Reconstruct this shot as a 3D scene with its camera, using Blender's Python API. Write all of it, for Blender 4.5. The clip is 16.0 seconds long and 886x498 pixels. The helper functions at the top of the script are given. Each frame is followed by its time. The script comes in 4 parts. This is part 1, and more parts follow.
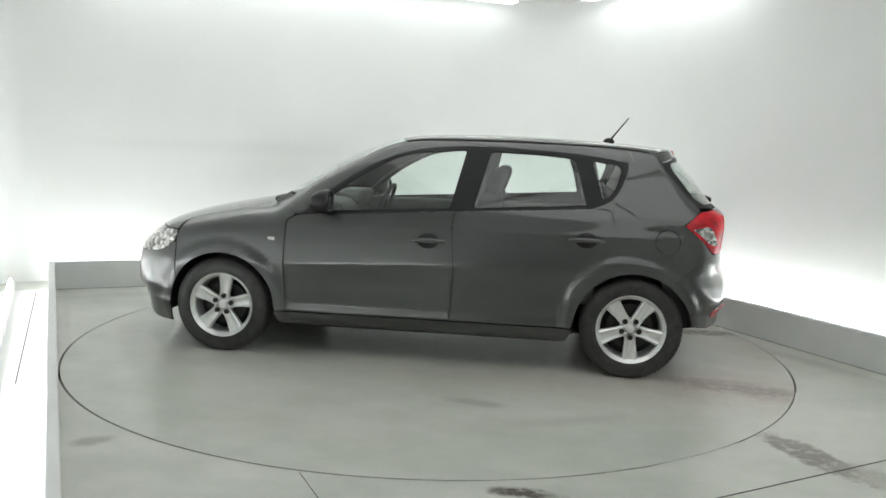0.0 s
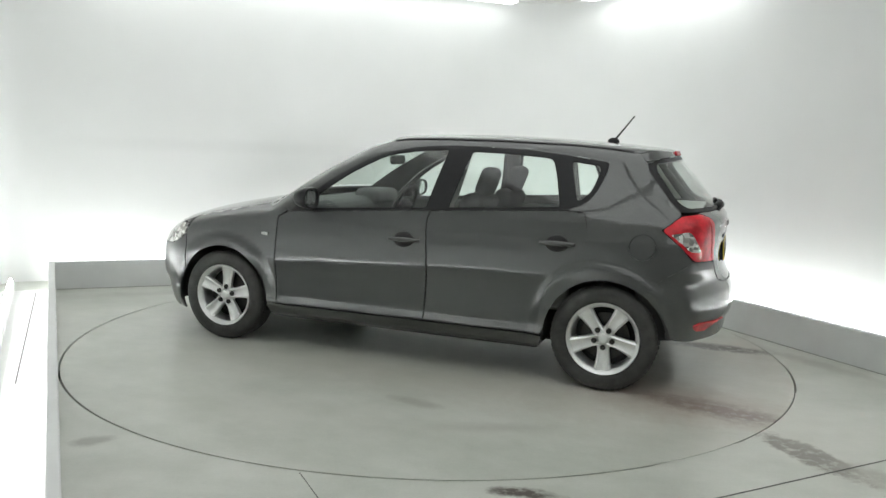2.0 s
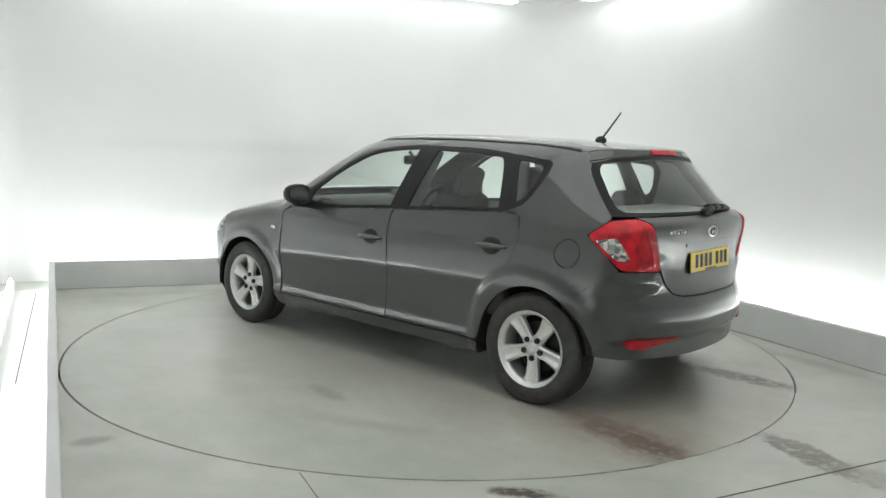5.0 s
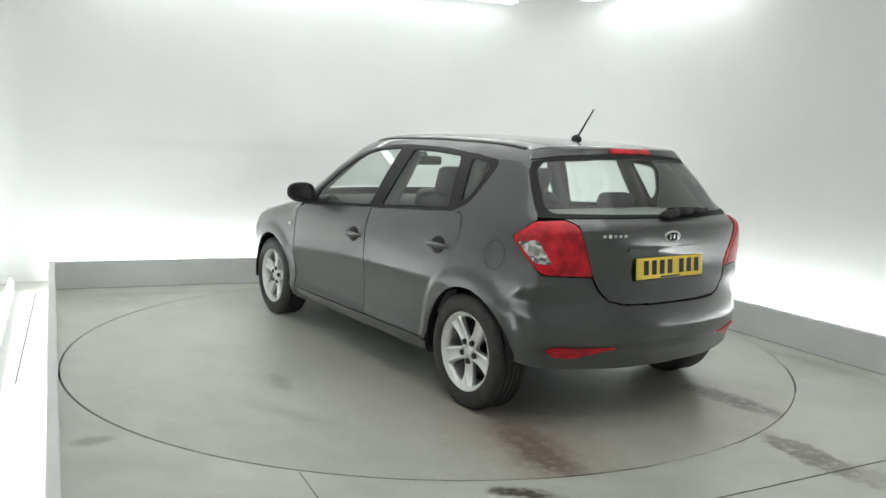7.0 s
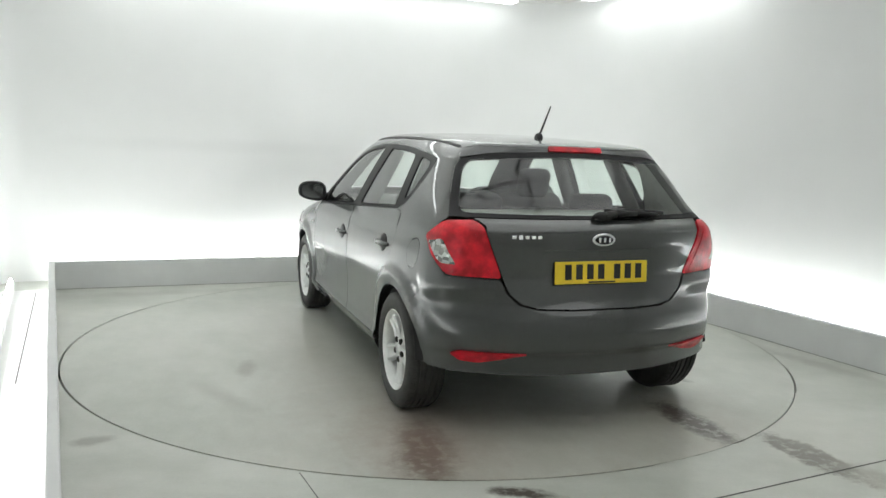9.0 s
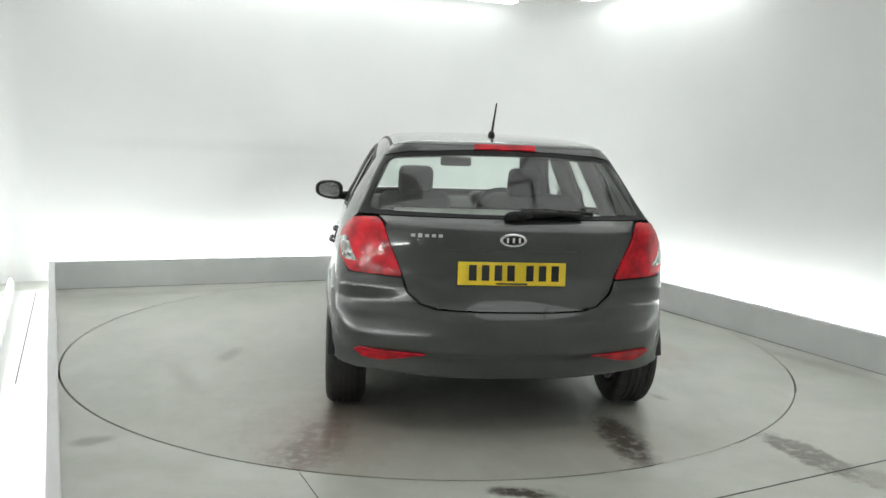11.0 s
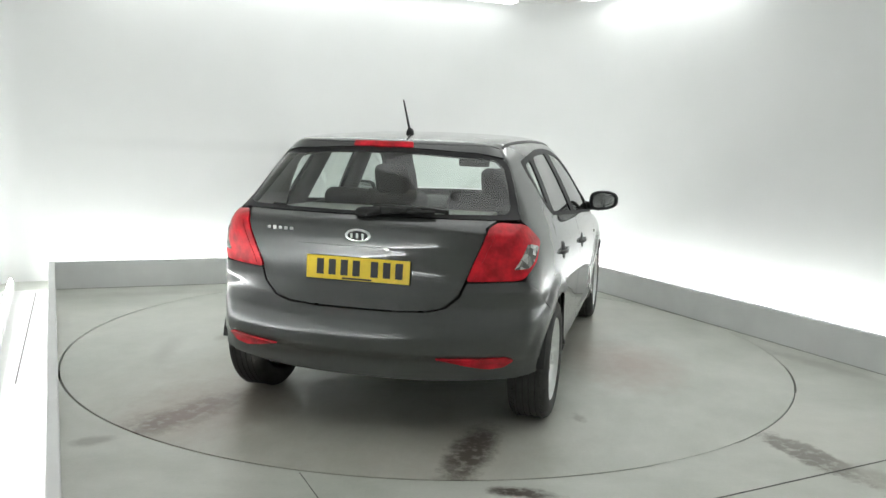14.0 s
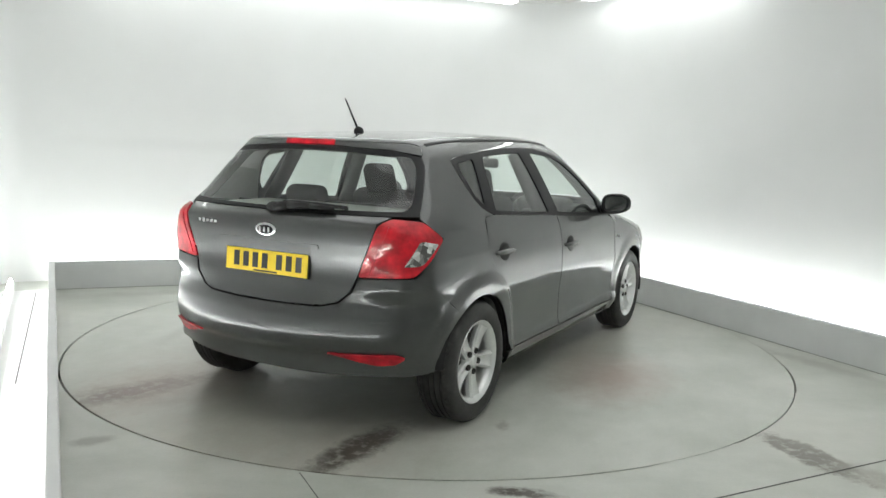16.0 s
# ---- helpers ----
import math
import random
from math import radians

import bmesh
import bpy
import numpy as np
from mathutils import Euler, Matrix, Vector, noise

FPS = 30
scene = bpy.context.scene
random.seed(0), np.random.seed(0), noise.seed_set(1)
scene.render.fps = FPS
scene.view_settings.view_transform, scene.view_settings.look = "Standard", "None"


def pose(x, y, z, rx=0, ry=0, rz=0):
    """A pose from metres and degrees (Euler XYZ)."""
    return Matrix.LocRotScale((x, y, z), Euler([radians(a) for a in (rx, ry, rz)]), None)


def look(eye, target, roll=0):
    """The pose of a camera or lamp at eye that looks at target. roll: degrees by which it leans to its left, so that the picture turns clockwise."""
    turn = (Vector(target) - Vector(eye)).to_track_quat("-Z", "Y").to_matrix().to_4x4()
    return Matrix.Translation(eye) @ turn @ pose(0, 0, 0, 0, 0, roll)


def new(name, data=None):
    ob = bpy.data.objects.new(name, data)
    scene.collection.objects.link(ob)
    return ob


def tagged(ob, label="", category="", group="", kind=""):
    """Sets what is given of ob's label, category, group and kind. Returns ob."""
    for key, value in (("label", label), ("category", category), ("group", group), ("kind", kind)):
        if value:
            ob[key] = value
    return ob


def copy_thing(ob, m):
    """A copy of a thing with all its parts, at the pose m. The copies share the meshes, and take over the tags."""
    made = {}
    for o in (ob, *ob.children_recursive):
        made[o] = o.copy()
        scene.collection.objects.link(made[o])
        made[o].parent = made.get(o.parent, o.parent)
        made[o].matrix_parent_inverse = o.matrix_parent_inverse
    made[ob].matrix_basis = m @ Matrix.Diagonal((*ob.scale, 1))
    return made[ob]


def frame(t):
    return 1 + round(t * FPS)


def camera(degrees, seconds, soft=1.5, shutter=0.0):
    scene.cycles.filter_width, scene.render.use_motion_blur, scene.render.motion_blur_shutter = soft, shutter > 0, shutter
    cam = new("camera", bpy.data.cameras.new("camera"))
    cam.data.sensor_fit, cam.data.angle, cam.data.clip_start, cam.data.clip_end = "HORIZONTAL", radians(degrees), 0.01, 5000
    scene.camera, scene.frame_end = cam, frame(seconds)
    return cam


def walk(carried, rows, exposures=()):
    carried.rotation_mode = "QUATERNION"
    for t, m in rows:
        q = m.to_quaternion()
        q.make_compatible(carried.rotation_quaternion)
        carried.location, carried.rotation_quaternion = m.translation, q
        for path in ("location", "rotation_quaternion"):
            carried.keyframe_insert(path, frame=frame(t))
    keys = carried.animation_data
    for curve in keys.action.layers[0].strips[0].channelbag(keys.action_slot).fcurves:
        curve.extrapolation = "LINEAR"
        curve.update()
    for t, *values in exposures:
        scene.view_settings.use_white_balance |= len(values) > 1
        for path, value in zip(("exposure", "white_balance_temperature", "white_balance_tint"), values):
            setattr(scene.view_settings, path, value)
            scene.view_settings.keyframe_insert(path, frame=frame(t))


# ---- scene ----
# ================= camera =================
cam = camera(58.6, 16.0, soft=1.5)
EYE = (0.0, 0.0, 1.411)
PITCH = radians(7.56)
VIEW = look(EYE, (0.0, math.cos(PITCH), 1.411 - math.sin(PITCH)), 1.94)
walk(cam, [(0.0, VIEW), (16.0, VIEW)])

# ================= plan =================
CENTRE = Vector((-0.069, 5.625, 0.0))      # axis of the turntable
ALONG = Vector((0.445, -0.8955, 0.0)).normalized()   # down the long side of the booth, towards its entry
ACROSS = Vector((-ALONG.y, ALONG.x, 0.0))            # from the left side of the booth to the right
RADIUS = 2.435
SIDE = 2.445          # kerb, from the axis to either side
KERB_H = 0.25
KERB_T = 0.05
GUTTER = 0.42         # light trough between kerb and wall
ENTRY = 6.6           # entry wall, from the axis
CEIL = 3.02


def plan(a, b, z=0.0):
    """a along the booth, b across it, from the axis."""
    return CENTRE + ALONG * a + ACROSS * b + Vector((0, 0, z))


# the back side of the booth stands slightly askew
BACK_L, BACK_R = -2.72, -2.36


def back(b, more=0.0):
    return BACK_L + (BACK_R - BACK_L) * (b + SIDE) / (2 * SIDE) - more


# ================= light =================
world = bpy.data.worlds.new("world")
scene.world = world
world.use_nodes = True
world.node_tree.nodes["Background"].inputs[0].default_value = (0.5, 0.52, 0.5, 1)
world.node_tree.nodes["Background"].inputs[1].default_value = 0.02
scene.view_settings.exposure = 0.0
TROUGH_GLOW = 60.0
CEILING_GLOW = 4.0
FILL_GLOW = 0.79


# ================= materials =================
def nodes_of(name):
    m = bpy.data.materials.new(name)
    m.use_nodes = True
    nt = m.node_tree
    return m, nt, nt.nodes["Principled BSDF"]


def add(nt, kind, **kw):
    n = nt.nodes.new(kind)
    for k, v in kw.items():
        n.inputs[k].default_value = v
    return n


def ramp(nt, fac, stops):
    r = nt.nodes.new("ShaderNodeValToRGB")
    e = r.color_ramp.elements
    while len(e) < len(stops):
        e.new(0.5)
    for el, (p, c) in zip(e, stops):
        el.position = p
        el.color = c if len(c) == 4 else (*c, 1)
    nt.links.new(fac, r.inputs[0])
    return r.outputs[0]


def mix(nt, fac, a, b, mode="MIX"):
    n = nt.nodes.new("ShaderNodeMix")
    n.data_type = "RGBA"
    n.blend_type = mode
    for sock, v in ((n.inputs[0], fac), (n.inputs[6], a), (n.inputs[7], b)):
        if isinstance(v, (int, float)):
            sock.default_value = v
        elif isinstance(v, tuple):
            sock.default_value = v if len(v) == 4 else (*v, 1)
        else:
            nt.links.new(v, sock)
    return n.outputs[2]


def calc(nt, op, a, b=0.0, c=0.0, clamp=False):
    n = nt.nodes.new("ShaderNodeMath")
    n.operation = op
    n.use_clamp = clamp
    for sock, v in zip(n.inputs, (a, b, c)):
        if isinstance(v, (int, float)):
            sock.default_value = v
        else:
            nt.links.new(v, sock)
    return n.outputs[0]


def noise_of(nt, co, scale, detail=4.0, rough=0.55, stretch=None):
    if stretch:
        mp = nt.nodes.new("ShaderNodeMapping")
        mp.inputs["Scale"].default_value = stretch
        nt.links.new(co, mp.inputs[0])
        co = mp.outputs[0]
    n = add(nt, "ShaderNodeTexNoise", Scale=scale, Detail=detail, Roughness=rough)
    nt.links.new(co, n.inputs["Vector"])
    return n.outputs[0]


def coords(nt):
    return nt.nodes.new("ShaderNodeTexCoord").outputs["Object"]


def bump(nt, b, height, strength=0.1, dist=0.01):
    n = add(nt, "ShaderNodeBump", Strength=strength, Distance=dist)
    nt.links.new(height, n.inputs["Height"])
    nt.links.new(n.outputs[0], b.inputs["Normal"])


def plain(name, colour, rough=0.5, metal=0.0, coat=0.0, vary=0.12, scale=30.0, relief=0.0, ior=1.5):
    """A surface of one colour with a slight mottle in tone and gloss."""
    m, nt, b = nodes_of(name)
    co = coords(nt)
    n = noise_of(nt, co, scale)
    lo = tuple(c * (1 - vary) for c in colour)
    hi = tuple(min(1, c * (1 + vary)) for c in colour)
    nt.links.new(ramp(nt, n, [(0.3, lo), (0.7, hi)]), b.inputs["Base Color"])
    nt.links.new(calc(nt, "MULTIPLY_ADD", n, 0.12, rough - 0.06), b.inputs["Roughness"])
    b.inputs["Metallic"].default_value = metal
    b.inputs["Coat Weight"].default_value = coat
    b.inputs["Coat Roughness"].default_value = 0.03
    b.inputs["IOR"].default_value = ior
    if relief:
        bump(nt, b, noise_of(nt, co, scale * 8), relief, 0.002)
    return m


def glow(name, colour, strength):
    m, nt, b = nodes_of(name)
    b.inputs["Base Color"].default_value = (0.8, 0.8, 0.8, 1)
    b.inputs["Emission Color"].default_value = (*colour, 1)
    b.inputs["Emission Strength"].default_value = strength
    return m


def blob(nt, co, x, y, rx, ry, angle, edge, rag, z=0.0, rz=1.0):
    """A ragged stain: 1 inside, 0 outside. rag: noise that frays its rim."""
    mp = nt.nodes.new("ShaderNodeMapping")
    mp.vector_type = "TEXTURE"
    mp.inputs["Location"].default_value = (x, y, z)
    mp.inputs["Rotation"].default_value = (0, 0, radians(angle))
    mp.inputs["Scale"].default_value = (rx, ry, rz)
    nt.links.new(co, mp.inputs[0])
    ln = nt.nodes.new("ShaderNodeVectorMath")
    ln.operation = "LENGTH"
    nt.links.new(mp.outputs[0], ln.inputs[0])
    d = calc(nt, "ADD", ln.outputs["Value"], calc(nt, "MULTIPLY_ADD", rag, 1.8, -0.9))
    n = nt.nodes.new("ShaderNodeMapRange")
    n.inputs["From Min"].default_value = 1.0 + edge
    n.inputs["From Max"].default_value = 1.0 - edge
    nt.links.new(d, n.inputs[0])
    return n.outputs[0]


def wall_material():
    m, nt, b = nodes_of("white_wall_paint")
    co = coords(nt)
    big = noise_of(nt, co, 0.7, 3)
    fine = noise_of(nt, co, 60, 3)
    c = ramp(nt, big, [(0.3, (0.77, 0.78, 0.77)), (0.7, (0.82, 0.825, 0.82))])
    rag = noise_of(nt, co, 3.0, 5, 0.6)
    m0 = plan(back(-0.9, KERB_T + GUTTER), -0.9, 1.315)
    rub = blob(nt, co, m0.x, m0.y, 1.15, 0.4, 22, 0.6, rag, m0.z, 0.055)
    c = mix(nt, calc(nt, "MULTIPLY", rub, 0.09), c, (0.45, 0.45, 0.45))
    nt.links.new(c, b.inputs["Base Color"])
    b.inputs["Roughness"].default_value = 0.6
    bump(nt, b, fine, 0.05, 0.002)
    return m


def floor_material(name, stains):
    """Grey-green floor paint, worn and glossy, with water marks. stains: x, y, rx, ry, angle, edge, strength, colour."""
    m, nt, b = nodes_of(name)
    co = coords(nt)
    big = noise_of(nt, co, 0.8, 5, 0.6)
    mid = noise_of(nt, co, 3.0, 3, 0.5)
    fine = noise_of(nt, co, 70, 3)
    c = ramp(nt, big, [(0.34, (0.42, 0.46, 0.40)), (0.64, (0.70, 0.70, 0.645))])
    cloud = noise_of(nt, co, 1.7, 6, 0.62, (1.0, 1.5, 1.0))
    c = mix(nt, 0.45, c, ramp(nt, cloud, [(0.34, (0.37, 0.40, 0.335)), (0.64, (0.76, 0.76, 0.705))]))
    c = mix(nt, 0.35, c, ramp(nt, mid, [(0.2, (0.44, 0.46, 0.41)), (0.8, (0.57, 0.58, 0.53))]))
    c = mix(nt, 0.10, c, ramp(nt, fine, [(0.3, (0.3, 0.31, 0.29)), (0.7, (0.6, 0.6, 0.57))]))
    rag = noise_of(nt, co, 9, 9, 0.75)
    wet = 0.0
    patchy = ramp(nt, noise_of(nt, co, 16, 5, 0.65), [(0.36, (0.30, 0.30, 0.30)), (0.50, (1, 1, 1))])
    for x, y, rx, ry, ang, edge, k, col in stains:
        f = calc(nt, "MULTIPLY", blob(nt, co, x, y, rx, ry, ang, edge, rag), k)
        if k > 0.55:
            f = calc(nt, "MULTIPLY", f, patchy)
        c = mix(nt, f, c, col)
        wet = calc(nt, "MAXIMUM", f, wet)
    nt.links.new(c, b.inputs["Base Color"])
    film = noise_of(nt, co, 1.6, 3, 0.5, (1.0, 1.6, 1.0))
    r = calc(nt, "ADD", calc(nt, "MULTIPLY_ADD", mid, 0.10, 0.20), calc(nt, "MULTIPLY", film, 0.12))
    nt.links.new(calc(nt, "MAXIMUM", calc(nt, "MULTIPLY_ADD", wet, -0.02, r), 0.285), b.inputs["Roughness"])
    b.inputs["IOR"].default_value = 1.58
    return m


WALL = wall_material()
KERB = plain("kerb_paint", (0.74, 0.75, 0.745), 0.45, vary=0.05, scale=3.0, relief=0.05)
KERB_TOP = KERB
CEILING = plain("ceiling_paint", (0.78, 0.78, 0.77), 0.8, vary=0.03, scale=2.0)
BROWN, RUST, GREY = (0.10, 0.082, 0.068), (0.36, 0.20, 0.16), (0.24, 0.23, 0.20)
FLOOR = floor_material("floor_paint", [
    (1.78, 3.61, 0.29, 0.10, -68, 0.15, 1.0, (0.21, 0.195, 0.165)), (1.98, 3.33, 0.22, 0.10, -60, 0.3, 0.6, (0.30, 0.28, 0.24)),
    (-1.585, 3.49, 0.085, 0.05, 30, 0.4, 0.54, (0.20, 0.195, 0.17)), (0.36, 3.09, 0.14, 0.045, -8, 0.3, 1.0, BROWN),
    (2.62, 5.25, 0.30, 0.08, -60, 0.5, 0.4, GREY), (2.30, 5.75, 0.40, 0.10, -60, 0.6, 0.3, GREY), (2.0, 4.1, 0.5, 0.25, -65, 0.8, 0.25, (0.62, 0.60, 0.54)),
    (-2.9, 5.9, 0.5, 0.2, -60, 0.8, 0.3, (0.62, 0.61, 0.56)), (-2.7, 6.9, 0.8, 0.09, 22, 0.7, 0.3, GREY)])
DISC = floor_material("turntable_paint", [
    (-0.30, 0.90, 1.0, 0.28, 0, 0.9, 0.34, (0.38, 0.335, 0.275)),
    (-1.85, 0.30, 0.80, 0.80, 0, 0.9, 0.34, (0.36, 0.29, 0.23)), (-1.90, -0.70, 0.60, 0.40, 0, 0.9, 0.34, (0.34, 0.29, 0.24)),
    (-1.98, -0.775, 0.34, 0.095, 0, 0.35, 1.0, BROWN), (-2.02, 0.73, 0.38, 0.12, -14, 0.5, 0.92, (0.14, 0.10, 0.08)),
    (-1.83, 0.66, 0.42, 0.25, -10, 0.8, 0.54, (0.30, 0.21, 0.17)), (-0.13, -1.42, 0.40, 0.24, 8, 0.8, 0.54, RUST),
    (0.15, -1.10, 0.60, 0.17, 10, 0.9, 0.54, (0.30, 0.25, 0.21)), (-0.46, 1.36, 0.15, 0.05, -10, 0.5, 0.5, GREY), (-0.95, 1.55, 0.25, 0.05, 25, 0.8, 0.3, GREY),
    (-1.33, -1.21, 0.06, 0.03, 20, 0.4, 0.6, GREY), (0.9, 1.2, 0.5, 0.3, 30, 0.9, 0.25, (0.62, 0.61, 0.56)), (1.2, -0.9, 0.6, 0.35, 0, 0.9, 0.3, (0.62, 0.57, 0.50)),
    (0.2, 1.8, 0.7, 0.2, 10, 0.9, 0.25, (0.60, 0.59, 0.54))])
PIT = plain("pit_dark", (0.03, 0.03, 0.03), 0.8)
TUBE_LOW = glow("trough_tube", (0.965, 1.0, 0.985), TROUGH_GLOW)
TUBE_HIGH = glow("ceiling_tube", (0.965, 1.0, 0.985), CEILING_GLOW)
TUBE_SIDE = glow("ceiling_tube_side", (0.965, 1.0, 0.985), CEILING_GLOW * 1.5)
PANEL = glow("assumed_panel", (0.97, 1.0, 0.985), FILL_GLOW)
HOUSING = plain("lamp_housing_white", (0.75, 0.75, 0.75), 0.4, vary=0.03)


# ================= mesh helpers =================
def mesh_from(name, verts, faces, material, smooth=False):
    me = bpy.data.meshes.new(name)
    me.from_pydata([tuple(v) for v in verts], [], faces)
    me.update()
    for mat in (material if isinstance(material, (list, tuple)) else [material]):
        me.materials.append(mat)
    if smooth:
        me.polygons.foreach_set("use_smooth", [True] * len(me.polygons))
    return me


def part(name, bm, material, parent=None, label="", smooth=False):
    """Links a bmesh or a mesh as one object, under a thing or a part."""
    if isinstance(bm, bmesh.types.BMesh):
        me = bpy.data.meshes.new(name)
        bm.to_mesh(me)
        bm.free()
        me.materials.append(material)
        if smooth:
            me.polygons.foreach_set("use_smooth", [True] * len(me.polygons))
    else:
        me = bm
    ob = new(name, me)
    ob.parent = parent
    if label:
        tagged(ob, label)
    return ob


def box_bm(size, at=(0, 0, 0), bevel=0.0, segs=2, m=None):
    bm = bmesh.new()
    bmesh.ops.create_cube(bm, size=1.0)
    bmesh.ops.scale(bm, vec=size, verts=bm.verts)
    if bevel:
        bmesh.ops.bevel(bm, geom=list(bm.edges), offset=bevel, segments=segs, affect="EDGES", profile=0.5)
    bmesh.ops.translate(bm, vec=at, verts=bm.verts)
    if m is not None:
        bmesh.ops.transform(bm, matrix=m, verts=bm.verts)
    return bm


def tube_bm(length, radius, segs=12, m=None):
    """A round bar along x."""
    bm = bmesh.new()
    bmesh.ops.create_cone(bm, cap_ends=True, segments=segs, radius1=radius, radius2=radius, depth=length,
                          matrix=Matrix.Rotation(radians(90), 4, "Y"))
    if m is not None:
        bmesh.ops.transform(bm, matrix=m, verts=bm.verts)
    return bm


def run(p, q, offset=0.0):
    """A pose at the middle of p..q with x along it, and its length."""
    v = q - p
    rz = math.atan2(v.y, v.x)
    return Matrix.Translation((p + q) / 2) @ Matrix.Rotation(rz, 4, "Z"), v.length


# ================= structure =================
def wall_between(name, p, q, inward, z0, z1, thick, material, kind="structure"):
    """A wall whose visible face runs from p to q, its thickness away from inward."""
    n = (q - p).cross(Vector((0, 0, 1))).normalized()
    if n.dot(inward) > 0:
        n = -n
    vs = []
    for z in (z0, z1):
        for a in (p, q, q + n * thick, p + n * thick):
            vs.append((a.x, a.y, z))
    fs = [(0, 1, 5, 4), (1, 2, 6, 5), (2, 3, 7, 6), (3, 0, 4, 7), (4, 5, 6, 7), (3, 2, 1, 0)]
    bm = bmesh.new()
    bv = [bm.verts.new(v) for v in vs]
    for f in fs:
        bm.faces.new([bv[i] for i in f])
    bmesh.ops.recalc_face_normals(bm, faces=bm.faces)
    bmesh.ops.bevel(bm, geom=list(bm.edges), offset=0.006, segments=2, affect="EDGES", profile=0.5)
    ob = part(name, bm, material)
    return tagged(ob, kind=kind)


def floor_sheet():
    """Painted floor with the round opening of the turntable."""
    bm = bmesh.new()
    n = 240
    r = RADIUS + 0.012
    lo, hi = -4.2, ENTRY + 0.1
    side = 3.1
    inner, outer, deep = [], [], []
    for i in range(n):
        a = 2 * math.pi * i / n
        c, s = math.cos(a), math.sin(a)
        k = min((hi if c > 0 else -lo) / max(abs(c), 1e-6), side / max(abs(s), 1e-6))
        inner.append(bm.verts.new(plan(r * c, r * s)))
        outer.append(bm.verts.new(plan(k * c, k * s)))
        deep.append(bm.verts.new(plan(r * c, r * s, -0.06)))
    for i in range(n):
        j = (i + 1) % n
        bm.faces.new((inner[i], outer[i], outer[j], inner[j]))
        bm.faces.new((deep[i], inner[i], inner[j], deep[j]))
    bmesh.ops.recalc_face_normals(bm, faces=bm.faces)
    return tagged(part("floor", bm, FLOOR), "grey-green painted concrete floor, worn and stained", "floor", kind="structure")


def pit():
    bm = bmesh.new()
    bmesh.ops.create_circle(bm, cap_ends=True, radius=RADIUS + 0.05, segments=96)
    bmesh.ops.translate(bm, vec=plan(0, 0, -0.058), verts=bm.verts)
    return tagged(part("floor_pit", bm, PIT), "dark pit under the turntable", "floor", kind="structure")


def turntable():
    bm = bmesh.new()
    bmesh.ops.create_cone(bm, cap_ends=True, segments=240, radius1=RADIUS, radius2=RADIUS, depth=0.04)
    bmesh.ops.translate(bm, vec=(0, 0, -0.02), verts=bm.verts)
    ob = part("turntable", bm, DISC)
    ob.location = CENTRE
    return tagged(ob, "round grey-green painted turntable, flush with the floor, water-stained", "turntable")


def joint_dirt(a0, a1, wide):
    """Grit that fills the joint round the turntable, between two angles from the booth's long axis."""
    bm = bmesh.new()
    n = int((a1 - a0) * 1.5)
    rows = []
    for i in range(n + 1):
        a = radians(a0 + (a1 - a0) * i / n)
        c, s = math.cos(a), math.sin(a)
        w = wide * (0.85 + 0.15 * math.sin(i * 1.7)) * min(1.0, i / 3 + 0.2, (n - i) / 3 + 0.2)
        r = RADIUS + 0.0118
        rows.append([bm.verts.new(plan(q * c, q * s, z)) for q, z in ((r - w, -0.012), (r - w, -0.0008), (r, -0.0006), (r, -0.012))])
    for r0, r1 in zip(rows, rows[1:]):
        for k in range(3):
            bm.faces.new((r0[k], r0[k + 1], r1[k + 1], r1[k]))
    bmesh.ops.recalc_face_normals(bm, faces=bm.faces)
    return tagged(part("joint_dirt", bm, FLOOR), "pale grit packed into the joint round the turntable", "dirt", kind="structure")


floor_sheet()
pit()
TURNTABLE = turntable()
joint_dirt(-1, 14, 0.0112)
joint_dirt(14, 40, 0.007)
joint_dirt(52, 88, 0.0075)

E_K = ENTRY - 0.3
IN = CENTRE
wall_between("kerb_left", plan(back(-SIDE), -SIDE), plan(E_K, -SIDE), ACROSS, 0.0, KERB_H, KERB_T, KERB)
wall_between("kerb_right", plan(back(SIDE), SIDE), plan(E_K, SIDE), -ACROSS, 0.0, KERB_H, KERB_T, KERB)
wall_between("kerb_back", plan(back(-SIDE), -SIDE) - ACROSS * KERB_T, plan(back(SIDE), SIDE) + ACROSS * KERB_T, ALONG, 0.0, KERB_H, KERB_T, KERB)


